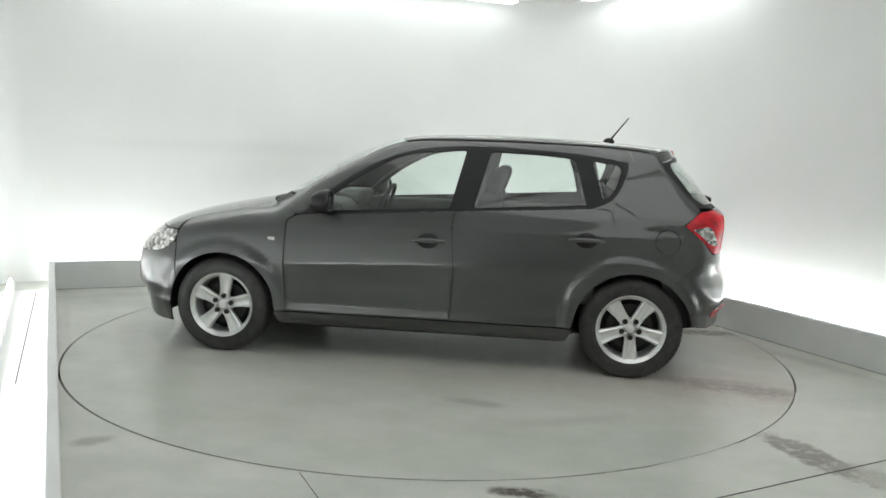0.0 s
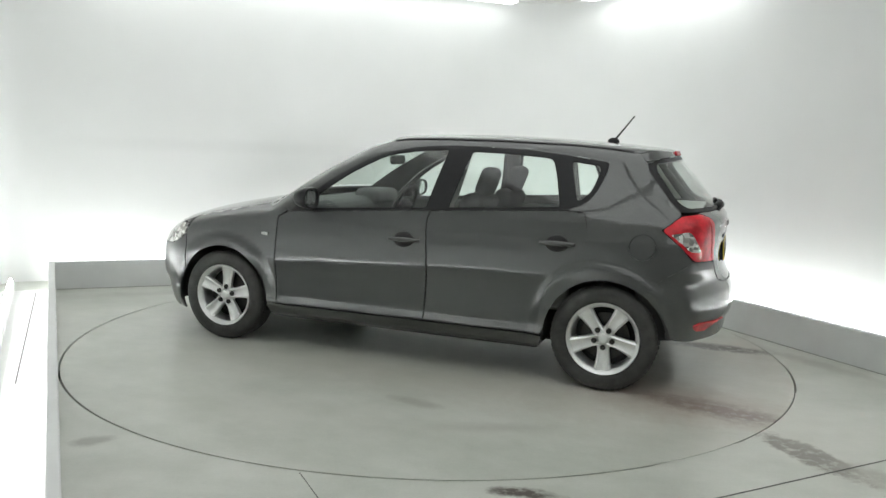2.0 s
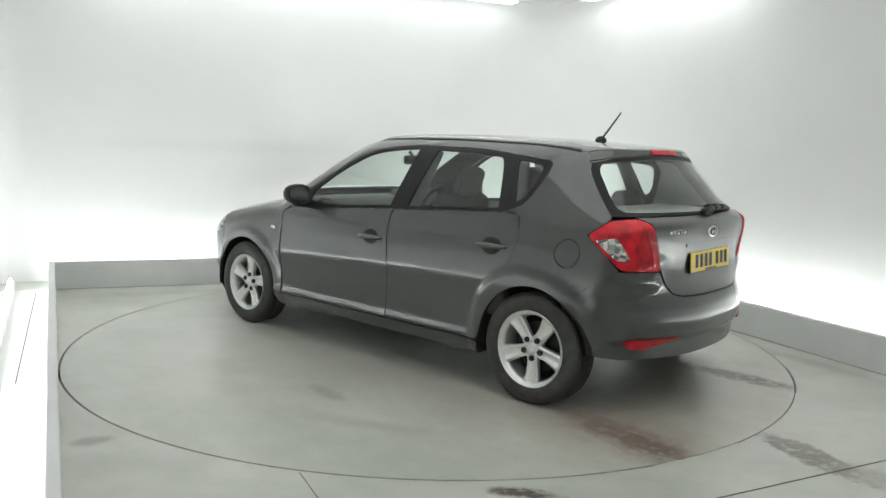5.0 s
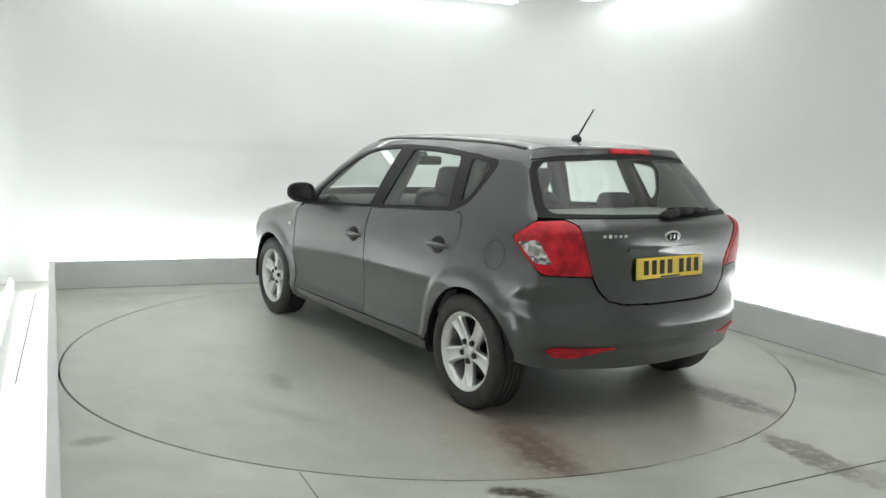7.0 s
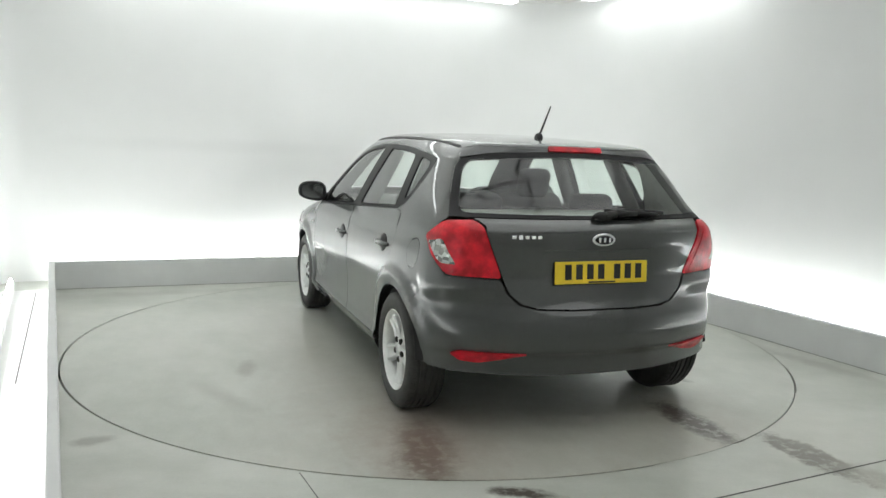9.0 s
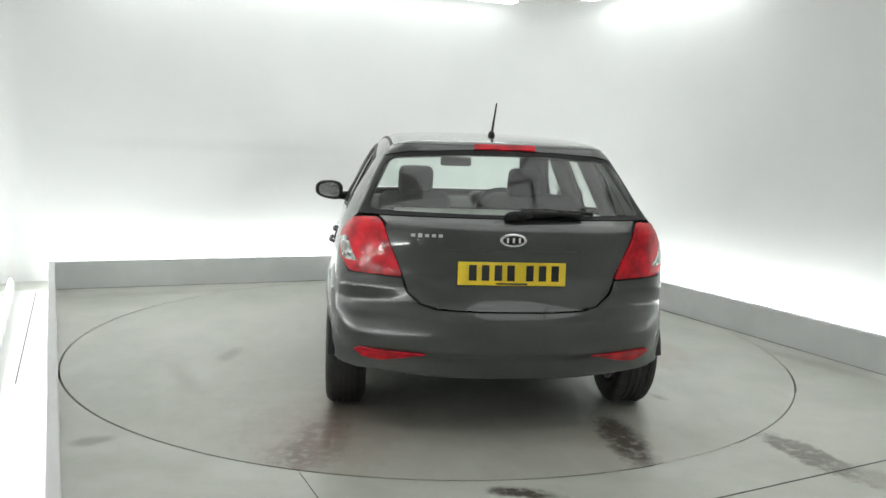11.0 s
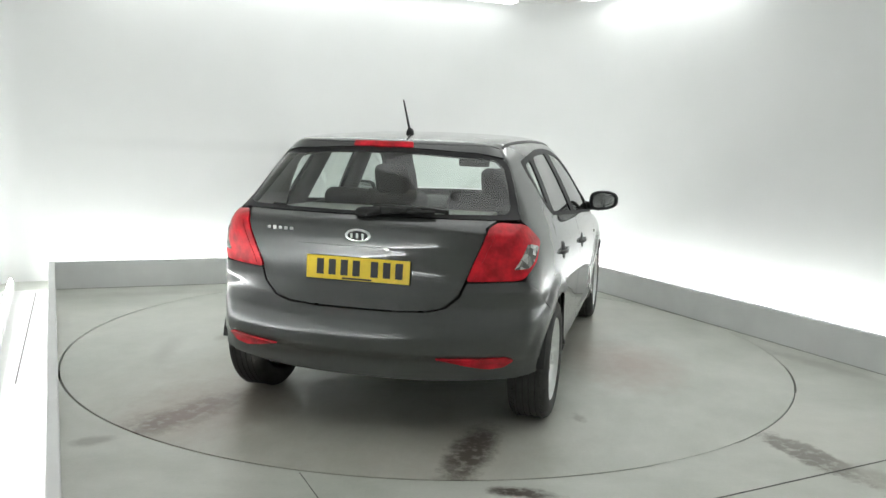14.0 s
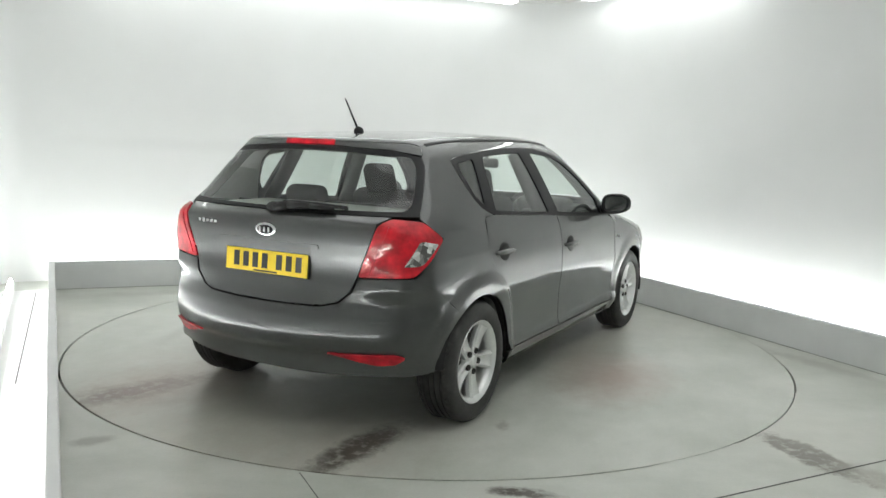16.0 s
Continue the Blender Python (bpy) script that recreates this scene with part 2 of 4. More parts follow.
def cove_walls():
    """The white walls behind the light trough: left, back and right in one, with rounded corners."""
    w = SIDE + KERB_T + GUTTER
    a = plan(ENTRY, -w)
    b = plan(back(-w, KERB_T + GUTTER), -w)
    c = plan(back(w, KERB_T + GUTTER), w)
    d = plan(ENTRY, w)
    pts = [a]
    for prev, corner, nxt, rad in ((a, b, c, 0.25), (b, c, d, 0.9)):
        u = (prev - corner).normalized()
        v = (nxt - corner).normalized()
        for i in range(17):
            s = i / 16
            pts.append(corner + u * rad * (1 - s) ** 2 + v * rad * s ** 2)
    pts.append(d)
    bm = bmesh.new()
    rows = []
    for k, p in enumerate(pts):
        q0, q1 = pts[max(k - 1, 0)], pts[min(k + 1, len(pts) - 1)]
        n = (q1 - q0).cross(Vector((0, 0, 1))).normalized()
        if n.dot(CENTRE - p) > 0:
            n = -n
        rows.append([bm.verts.new((p.x, p.y, -0.0)), bm.verts.new((p.x, p.y, CEIL)),
                     bm.verts.new((p.x + n.x * 0.12, p.y + n.y * 0.12, CEIL)), bm.verts.new((p.x + n.x * 0.12, p.y + n.y * 0.12, 0.0))])
    for r0, r1 in zip(rows, rows[1:]):
        for i in range(4):
            j = (i + 1) % 4
            bm.faces.new((r0[i], r0[j], r1[j], r1[i]))
    bm.faces.new(rows[0])
    bm.faces.new(rows[-1][::-1])
    bmesh.ops.recalc_face_normals(bm, faces=bm.faces)
    me = part("wall_cove", bm, WALL, smooth=True)
    me.data.set_sharp_from_angle(angle=radians(40))
    return tagged(me, "plain white curved studio wall lit from below", "wall", kind="structure")


cove_walls()
wall_between("wall_entry", plan(ENTRY, -3.2), plan(ENTRY, 3.2), -ALONG, 0.0, CEIL, 0.12, WALL)


def ceiling():
    bm = bmesh.new()
    ps = [plan(-4.2, -3.2), plan(ENTRY + 0.1, -3.2), plan(ENTRY + 0.1, 3.2), plan(-4.2, 3.2)]
    lo = [bm.verts.new((p.x, p.y, CEIL)) for p in ps]
    hi = [bm.verts.new((p.x, p.y, CEIL + 0.1)) for p in ps]
    bm.faces.new(lo)
    bm.faces.new(hi)
    for i in range(4):
        j = (i + 1) % 4
        bm.faces.new((lo[i], lo[j], hi[j], hi[i]))
    bmesh.ops.recalc_face_normals(bm, faces=bm.faces)
    return tagged(part("ceiling", bm, CEILING), "plain white ceiling", "ceiling", kind="structure")


ceiling()


# ================= lamps =================
def batten(p, q, z, tube_mat, up, label, group):
    """A tube lamp: white housing with a bare tube above or below it."""
    m, length = run(p, q)
    e = new("tube_lamp")
    e.matrix_world = Matrix.Translation((0, 0, z)) @ m
    if up > 0:
        part("housing", box_bm((length, 0.05, 0.09), (0, 0, 0.045), 0.006), HOUSING, e)
        part("tube", tube_bm(length - 0.04, 0.014, 12, Matrix.Translation((0, 0, 0.104))), tube_mat, e, "glowing white tube")
    else:
        part("housing", box_bm((length, 0.20, 0.03), (0, 0, 0.0), 0.006), HOUSING, e)
        part("diffuser", box_bm((length - 0.03, 0.17, 0.03), (0, 0, -0.02), 0.012), tube_mat, e, "glowing white diffuser")
    return tagged(e, label, "lamp", group)


def line_of_lamps(p, q, count, z, tube_mat, up, label, group):
    for i in range(count):
        a = p.lerp(q, (i + 0.015) / count)
        b = p.lerp(q, (i + 0.985) / count)
        batten(a, b, z, tube_mat, up, label, group)


GM = SIDE + KERB_T + 0.30
LOW = "white tube lamp lying in the trough behind the kerb"
line_of_lamps(plan(back(-SIDE) + 0.0, -GM), plan(4.1, -GM), 5, 0.005, TUBE_LOW, 1, LOW, "trough lamps")
line_of_lamps(plan(back(-SIDE, KERB_T + 0.30), -SIDE), plan(back(SIDE, KERB_T + 0.30), SIDE), 3, 0.005, TUBE_LOW, 1, LOW, "trough lamps")
line_of_lamps(plan(back(SIDE) + 0.0, GM), plan(4.4, GM), 5, 0.005, TUBE_LOW, 1, LOW, "trough lamps")
HIGH = "white tube lamp under the ceiling along the wall"
HM = SIDE + 0.24
line_of_lamps(plan(back(-SIDE, 0.25), -2.4), plan(back(2.2, 0.25), 2.2), 3, CEIL - 0.02, TUBE_HIGH, -1, HIGH, "ceiling lamps")
line_of_lamps(plan(back(SIDE) + 0.3, HM), plan(back(SIDE) + 2.5, HM), 2, CEIL - 0.02, TUBE_SIDE, -1, HIGH, "ceiling lamps")


def assumed_panel(a, b):
    """One assumed field of luminous ceiling over the turntable, added to brighten the floor."""
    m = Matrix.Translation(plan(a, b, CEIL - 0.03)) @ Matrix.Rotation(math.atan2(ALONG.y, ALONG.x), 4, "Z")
    e = new("assumed_ceiling_light")
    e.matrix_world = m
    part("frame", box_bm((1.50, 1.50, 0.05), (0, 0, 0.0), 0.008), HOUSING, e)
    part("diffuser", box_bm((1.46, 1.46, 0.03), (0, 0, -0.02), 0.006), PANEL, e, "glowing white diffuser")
    return tagged(e, "large square white ceiling light with a soft diffuser, unseen, assumed to brighten the floor", "ceiling light", "ceiling lights over the turntable")


# The panels stay above the view; their layout is assumed.
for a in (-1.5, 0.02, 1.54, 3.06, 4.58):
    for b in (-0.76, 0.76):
        assumed_panel(a, b)


# ================= trough and floor joints =================
def strip(name, p, q, wide, z, thick, material, label, category):
    m, length = run(p, q)
    ob = part(name, box_bm((length, wide, thick), (0, 0, z), 0.0, 1, m), material)
    return tagged(ob, label, category, kind="structure")


TROUGH = plain("trough_white", (0.84, 0.84, 0.83), 0.5, vary=0.02, scale=2.0)
TM = SIDE + KERB_T + GUTTER / 2 + 0.002
TW = GUTTER - 0.012
strip("trough_left", plan(back(-SIDE), -TM), plan(E_K, -TM), TW, -0.004, 0.016, TROUGH, "white floor of the light trough", "trough")
strip("trough_right", plan(back(SIDE), TM), plan(E_K, TM), TW, -0.004, 0.016, TROUGH, "white floor of the light trough", "trough")
strip("trough_back", plan(back(-SIDE, TM - SIDE), -SIDE), plan(back(SIDE, TM - SIDE), SIDE), TW, -0.004, 0.016, TROUGH, "white floor of the light trough", "trough")
JOINT = plain("joint_dark", (0.12, 0.12, 0.11), 0.8)
j0 = Vector((-0.585, 3.225, 0))
strip("floor_joint_1", j0 + ALONG * 0.012, j0 + ALONG * 2.0, 0.003, 0.0005, 0.003, JOINT, "dark joint in the floor", "joint")
j1 = Vector((1.168, 3.102, 0))
strip("floor_joint_2", j1 - ACROSS * 1.0, j1 + ACROSS * 1.55, 0.006, 0.0005, 0.003, JOINT, "dark joint in the floor", "joint")
# Mottled grey strips along the foot of the right and back kerbs.
FOOT = plain("kerb_foot_grey", (0.28, 0.28, 0.26), 0.8, vary=0.3, scale=9.0)
strip("kerb_joint_1", plan(back(SIDE) + 0.01, SIDE - 0.004), plan(E_K, SIDE - 0.004), 0.006, 0.001, 0.004, FOOT, "thin dark grey joint line at the foot of the kerb", "joint")
strip("kerb_joint_2", plan(back(-SIDE) + 0.004, -SIDE + 0.01), plan(back(SIDE) + 0.004, SIDE - 0.01), 0.005, 0.001, 0.004, FOOT, "thin dark grey joint line at the foot of the kerb", "joint")
strip("trough_joint", plan(-2.6, -2.60), plan(0.2, -2.66), 0.007, 0.006, 0.006, plain("joint_grey", (0.10, 0.10, 0.10), 0.8), "dark joint in the floor of the light trough", "joint")
# ================= car =================
# ---------- the car's form: x forward, y to its left, z up, from the ground under its middle ----------
def curve(*pts):
    """A smooth monotone curve through a few points, as a function."""
    p = np.array(sorted(pts), float)
    x, y = p[:, 0], p[:, 1]
    h = np.diff(x)
    d = np.diff(y) / h
    m = np.zeros(len(x))
    m[0], m[-1] = d[0], d[-1]
    for i in range(1, len(x) - 1):
        if d[i - 1] * d[i] > 0:
            a, b = 2 * h[i] + h[i - 1], h[i] + 2 * h[i - 1]
            m[i] = (a + b) / (a / d[i - 1] + b / d[i])

    def f(q):
        q = np.clip(np.asarray(q, float), x[0], x[-1])
        i = np.clip(np.searchsorted(x, q) - 1, 0, len(x) - 2)
        t = (q - x[i]) / h[i]
        return ((1 + 2 * t) * (1 - t) ** 2 * y[i] + t * (1 - t) ** 2 * h[i] * m[i]
                + t * t * (3 - 2 * t) * y[i + 1] + t * t * (t - 1) * h[i] * m[i + 1])
    return f


def smax(a, b, k):
    h = np.maximum(k - np.abs(a - b), 0) / k
    return np.maximum(a, b) + h * h * k * 0.25


def step(a, b, q):
    t = np.clip((q - a) / (b - a), 0, 1)
    return t * t * (3 - 2 * t)


AXLE, HUB_Z, WHEEL_R = 1.325, 0.305, 0.312
ARCH_R = 0.358

PLANFORM = curve((-2.2, 0.70), (-1.9, 0.79), (-1.6, 0.858), (-1.3, 0.876), (-0.8, 0.878), (0.0, 0.88), (0.9, 0.878),
                 (1.35, 0.880), (1.7, 0.858), (2.0, 0.775), (2.3, 0.62))
SIDE_LOW = curve((0.15, -0.09), (0.22, -0.045), (0.285, -0.014), (0.308, -0.0085), (0.318, -0.0095), (0.334, -0.0155), (0.36, -0.0185), (0.45, -0.0165), (0.54, -0.0085), (0.59, -0.002),
                 (0.615, 0.0), (0.66, -0.003), (0.76, -0.008), (0.84, -0.016), (0.875, -0.021), (0.91, -0.032), (0.96, -0.046), (1.02, -0.062))
SIDE_HIGH = curve((0.90, -0.012), (0.98, -0.050), (1.05, -0.080), (1.15, -0.126), (1.25, -0.176), (1.35, -0.232), (1.42, -0.275), (1.5, -0.33))
BONNET = curve((0.8, 1.03), (1.15, 1.005), (1.4, 0.962), (1.7, 0.897), (1.9, 0.83), (2.05, 0.745), (2.15, 0.63), (2.3, 0.42))
ROOF = curve((-2.2, 1.30), (-1.75, 1.385), (-1.5, 1.428), (-1.2, 1.452), (-0.9, 1.465), (-0.5, 1.477), (-0.2, 1.475), (0.1, 1.461),
             (0.35, 1.416), (0.55, 1.341), (0.85, 1.186), (1.15, 1.000), (1.5, 0.77), (2.3, 0.28))
TAIL = curve((0.15, -1.86), (0.24, -1.93), (0.30, -1.975), (0.375, -1.985), (0.40, -1.990), (0.425, -2.012), (0.5, -2.022), (0.57, -2.013), (0.615, -1.996),
             (0.66, -1.968), (0.71, -1.947), (0.80, -1.930), (0.90, -1.940), (0.96, -1.946), (1.01, -1.944), (1.038, -1.930), (1.068, -1.886), (1.10, -1.860), (1.25, -1.742),
             (1.37, -1.640), (1.40, -1.635), (1.43, -1.66), (1.5, -1.7))
NOSE = curve((0.13, 2.03), (0.20, 2.075), (0.36, 2.118), (0.42, 2.158), (0.5, 2.163), (0.62, 2.15), (0.7, 2.12), (0.8, 2.04), (1.0, 1.88))


def climb(x, z):
    """How far the crease of the doors has climbed towards the tail."""
    return np.clip(0.035 * (0.9 - x), 0, 0.045) * step(0.36, 0.55, z) * (1 - step(0.72, 0.88, z)) * step(-1.5, -1.0, x)


def half_width(x, z):
    z = z - climb(x, z)
    low = SIDE_LOW(z)
    w = np.where(z < 0.9, low, np.minimum(low, SIDE_HIGH(z)) * step(0.9, 1.0, z) + low * (1 - step(0.9, 1.0, z)))
    w = np.where(z > 1.0, SIDE_HIGH(z), w)
    w = PLANFORM(x) + w
    taper = np.clip((-0.9 - x) / 0.9, 0, 1.5) ** 2
    w = w - 0.085 * taper * step(0.95, 1.35, z)
    ahead = np.clip((x - 0.1) / 0.9, 0, 1.3) ** 2
    w = w - 0.03 * ahead * step(0.9, 1.2, z)
    for ax, lip in ((AXLE, 0.016), (-AXLE, 0.02)):
        r = np.hypot(x - ax, (z - HUB_Z) * 1.0)
        flare = 1 - step(ARCH_R + 0.035, ARCH_R + 0.105, r)
        w = w + lip * flare * (1 - step(0.80, 0.86, z))
    return w


def outside(x, y, z):
    """Below 0 inside the car, above 0 outside."""
    ay = np.abs(y)
    side = (ay - half_width(x, z)) * 0.95
    bonnet = BONNET(x) - 0.075 * (ay / 0.75) ** 2.4
    back_shift = np.where(x > 0.0, 0.16 * (ay / 0.7) ** 2 * step(0.0, 0.5, x), 0.0)
    roof = ROOF(x + back_shift) + 0.010 - 0.022 * (ay / 0.58) ** 2.4
    top = (z - smax(bonnet, roof, 0.02)) * 0.9
    swell = 0.115 - 0.055 * step(0.60, 0.75, z) + 0.055 * step(1.0, 1.15, z)      # the lamps stand out squarer than bumper and glass
    bow = swell * (ay / 0.6) ** (2.3 + 0.7 * step(0.60, 0.75, z) - 0.7 * step(1.0, 1.15, z))
    tail = (TAIL(z) + bow - x) * 0.85
    nose = (x - (NOSE(z) - 0.31 * (ay / 0.85) ** 2.6)) * 0.85
    low = 0.20 + 0.085 * step(-1.5, -1.9, x) - 0.045 * step(1.5, 1.75, x) - z
    f = smax(side, top, 0.085)
    f = smax(f, tail, 0.08)
    f = smax(f, nose, 0.12)
    return smax(f, low, 0.03)


def meet(o, d, level=0.0, far=4.0, steps=160):
    """Where rays from o along d first pass the form. o, d: n x 3 arrays."""
    n = len(o)
    lo = np.zeros(n)
    hi = np.full(n, far)
    found = np.zeros(n, bool)
    prev = np.zeros(n)
    for s in np.linspace(0, far, steps)[1:]:
        q = o + d * s
        inside = (outside(q[:, 0], q[:, 1], q[:, 2]) < level) & ~found
        lo = np.where(inside, prev, lo)
        hi = np.where(inside, s, hi)
        found |= inside
        prev = np.full(n, s)
    for _ in range(26):
        mid = (lo + hi) / 2
        q = o + d * mid[:, None]
        i = outside(q[:, 0], q[:, 1], q[:, 2]) < level
        hi = np.where(i, mid, hi)
        lo = np.where(i, lo, mid)
    return o + d * ((lo + hi) / 2)[:, None], found


# three ways of laying a flat outline on the form: from the side (x, z), from above (x, y), and round the tail or nose (arc, z)
TAIL_AXIS, NOSE_AXIS, ARC = -1.0, 1.2, 0.95


def rays(way, uv):
    u, v = uv[:, 0], uv[:, 1]
    z = np.zeros(len(u))
    if way in ("left", "right"):
        s = 1.0 if way == "left" else -1.0
        return np.stack([u, z + 1.4 * s, v], 1), np.stack([z, z - s, z], 1)
    if way == "top":
        return np.stack([u, v, z + 2.0], 1), np.stack([z, z, z - 1], 1)
    s = -1.0 if way == "tail" else 1.0
    x0 = TAIL_AXIS if way == "tail" else NOSE_AXIS
    a = u / ARC
    d = np.stack([s * np.cos(a), np.sin(a), z], 1)
    return np.stack([z + x0, z, v], 1) + d * 1.6, -d


def normals(p):
    e = 0.002
    x, y, z = p[:, 0], p[:, 1], p[:, 2]
    g = np.stack([outside(x + e, y, z) - outside(x - e, y, z), outside(x, y + e, z) - outside(x, y - e, z),
                  outside(x, y, z + e) - outside(x, y, z - e)], 1)
    return g / np.maximum(np.linalg.norm(g, axis=1), 1e-9)[:, None]


# ---------- outlines ----------
def spl(pts, n=8):
    """A smooth line through points."""
    p = [np.array(q, float) for q in pts]
    p = [2 * p[0] - p[1]] + p + [2 * p[-1] - p[-2]]
    out = []
    for i in range(1, len(p) - 2):
        a, b, c, d = p[i - 1:i + 3]
        for k in range(n):
            t = k / n
            out.append(0.5 * (2 * b + (c - a) * t + (2 * a - 5 * b + 4 * c - d) * t * t + (3 * b - a - 3 * c + d) * t ** 3))
    out.append(p[-2])
    return [tuple(q) for q in out]


def rounded(pts, r, n=5):
    """A closed outline with its corners rounded off."""
    out = []
    m = len(pts)
    for i in range(m):
        p, c, q = (np.array(pts[(i + k) % m], float) for k in (-1, 0, 1))
        rr = r[i] if isinstance(r, (list, tuple)) else r
        a, b = p - c, q - c
        la, lb = np.linalg.norm(a), np.linalg.norm(b)
        k = min(rr, la * 0.48, lb * 0.48)
        if k < 1e-4:
            out.append(tuple(c))
            continue
        s, e = c + a / la * k, c + b / lb * k
        for j in range(n + 1):
            t = j / n
            out.append(tuple(s * (1 - t) ** 2 + c * 2 * t * (1 - t) + e * t * t))
    return out


def dense(loop, gap):
    out = []
    for i, p in enumerate(loop):
        q = loop[(i + 1) % len(loop)]
        L = math.hypot(q[0] - p[0], q[1] - p[1])
        if L < 1e-5:
            continue
        k = max(1, int(math.ceil(L / gap)))
        for j in range(k):
            t = j / k
            out.append((p[0] + (q[0] - p[0]) * t, p[1] + (q[1] - p[1]) * t))
    return out


def inside_loops(x, y, loops):
    c = np.zeros(len(x), bool)
    for L in loops:
        a = np.array(L)
        b = np.roll(a, -1, 0)
        for (x0, y0), (x1, y1) in zip(a, b):
            if y0 == y1:
                continue
            cross = ((y0 > y) != (y1 > y)) & (x < (x1 - x0) * (y - y0) / (y1 - y0) + x0)
            c ^= cross
    return c


def shrink(loop, d):
    """The outline drawn in by d, to leave a shut line."""
    a = np.array(loop)
    area = np.sum(a[:, 0] * np.roll(a[:, 1], -1) - np.roll(a[:, 0], -1) * a[:, 1])
    s = 1.0 if area > 0 else -1.0
    t = np.roll(a, -1, 0) - np.roll(a, 1, 0)
    t /= np.maximum(np.linalg.norm(t, axis=1), 1e-9)[:, None]
    n = np.stack([-t[:, 1], t[:, 0]], 1) * s
    return [tuple(q) for q in a + n * d]


from mathutils.geometry import delaunay_2d_cdt


def lay(way, loops, level, gap, rim):
    """Fills outlines (the first, less the others) and lays them on the car's form. Gives vertices, faces and normals."""
    loops = [dense(L, gap) for L in loops]
    pts, edges = [], []
    for L in loops:
        k = len(pts)
        pts += L
        edges += [(k + i, k + (i + 1) % len(L)) for i in range(len(L))]
    nb = len(pts)
    a = np.array(loops[0])
    x0, y0 = a.min(0)
    x1, y1 = a.max(0)
    gx, gy = np.meshgrid(np.arange(x0 + gap * 0.5, x1, gap), np.arange(y0 + gap * 0.5, y1, gap))
    gx, gy = gx.ravel(), gy.ravel()
    if way in ("left", "right"):
        gy = gy + climb(gx, gy)        # rows of the sheet run along the crease
    ok = inside_loops(gx, gy, loops)
    gx, gy = gx[ok], gy[ok]
    bp = np.array(pts)
    far = np.array([np.min((bp[:, 0] - u) ** 2 + (bp[:, 1] - v) ** 2) > (0.45 * gap) ** 2 for u, v in zip(gx, gy)], bool) if len(gx) else np.zeros(0, bool)
    pts = pts + list(zip(gx[far], gy[far]))
    vs, es, fs, *_ = delaunay_2d_cdt([Vector(p) for p in pts], edges, [], 0, 1e-6, False)
    uv = np.array([(v.x, v.y) for v in vs])
    tri = np.array([f for f in fs if len(f) == 3])
    cen = uv[tri].mean(1)
    tri = tri[inside_loops(cen[:, 0], cen[:, 1], loops)]
    o, d = rays(way, uv)
    p, hit = meet(o, d, level)
    n = normals(p)
    tri = tri[hit[tri].all(1)]
    # every face turned outwards
    g = np.cross(p[tri[:, 1]] - p[tri[:, 0]], p[tri[:, 2]] - p[tri[:, 0]])
    turn = (g * n[tri[:, 0]]).sum(1) < 0
    tri[turn] = tri[turn][:, ::-1]
    faces = [tuple(map(int, f)) for f in tri]
    if rim:
        count = {}
        for f in faces:
            for i in range(3):
                e = (f[i], f[(i + 1) % 3])
                count[e] = count.get(e, 0) + 1
        edge = [e for e in count if (e[1], e[0]) not in count]
        ring = sorted({i for e in edge for i in e})
        top = {v: len(p) + k for k, v in enumerate(ring)}
        low = {v: len(p) + len(ring) + k for k, v in enumerate(ring)}
        out = np.zeros((len(p), 3))
        for i, j in edge:
            q = np.cross(p[j] - p[i], n[i])
            out[i] += q
            out[j] += q
        out /= np.maximum(np.linalg.norm(out, axis=1), 1e-9)[:, None]
        r = np.array(ring)
        p = np.concatenate([p, p[r], p[r] - n[r] * rim])
        n = np.concatenate([n, out[r], out[r]])
        for i, j in edge:
            faces.append((top[j], top[i], low[i], low[j]))
    return p, faces, n


def panel(name, pieces, material, parent, label="", level=0.0, gap=0.025, rim=0.014, seam=0.0007):
    """A sheet of the car's skin. pieces: (way, outline, *holes)."""
    V, F, N = [], [], []
    k = 0
    for way, outer, *holes in pieces:
        loops = [shrink(outer, seam) if seam else outer] + [shrink(h, -seam) if seam else h for h in holes]
        p, f, n = lay(way, loops, level, gap, rim)
        V.append(p)
        N.append(n)
        F += [tuple(i + k for i in q) for q in f]
        k += len(p)
    V, N = np.concatenate(V), np.concatenate(N)
    me = mesh_from(name, V, F, material, True)
    me.normals_split_custom_set_from_vertices([tuple(q) for q in N])
    return part(name, me, material, parent, label)


def both(pts):
    """A half outline, from the middle line outwards, completed on the other side."""
    return list(pts) + [(-u, v) for u, v in reversed(pts)]


def flip(pts):
    return [(-u, v) for u, v in pts]


def on_side(xz):
    """Points x, z of the side, as arc and height round the tail."""
    a = np.array(xz, float)
    o, d = rays("left", a)
    p, _ = meet(o, d)
    return [(math.atan2(q[1], TAIL_AXIS - q[0]) * ARC, q[2]) for q in p]


def on_side_nose(xz):
    a = np.array(xz, float)
    o, d = rays("left", a)
    p, _ = meet(o, d)
    return [(math.atan2(q[1], q[0] - NOSE_AXIS) * ARC, q[2]) for q in p]


def tail_to_side(deg, zs):
    """The line at one angle round the tail, as x, z of the side."""
    uv = np.array([(radians(deg) * ARC, z) for z in zs])
    p, _ = meet(*rays("tail", uv))
    return [(q[0], q[2]) for q in p]


def nose_to_side(deg, zs):
    uv = np.array([(radians(deg) * ARC, z) for z in zs])
    p, _ = meet(*rays("nose", uv))
    return [(q[0], q[2]) for q in p]


def arch(ax, a0, a1, n=24, r=ARCH_R):
    return [(ax + r * math.cos(radians(a0 + (a1 - a0) * i / n)), HUB_Z + r * math.sin(radians(a0 + (a1 - a0) * i / n))) for i in range(n + 1)]


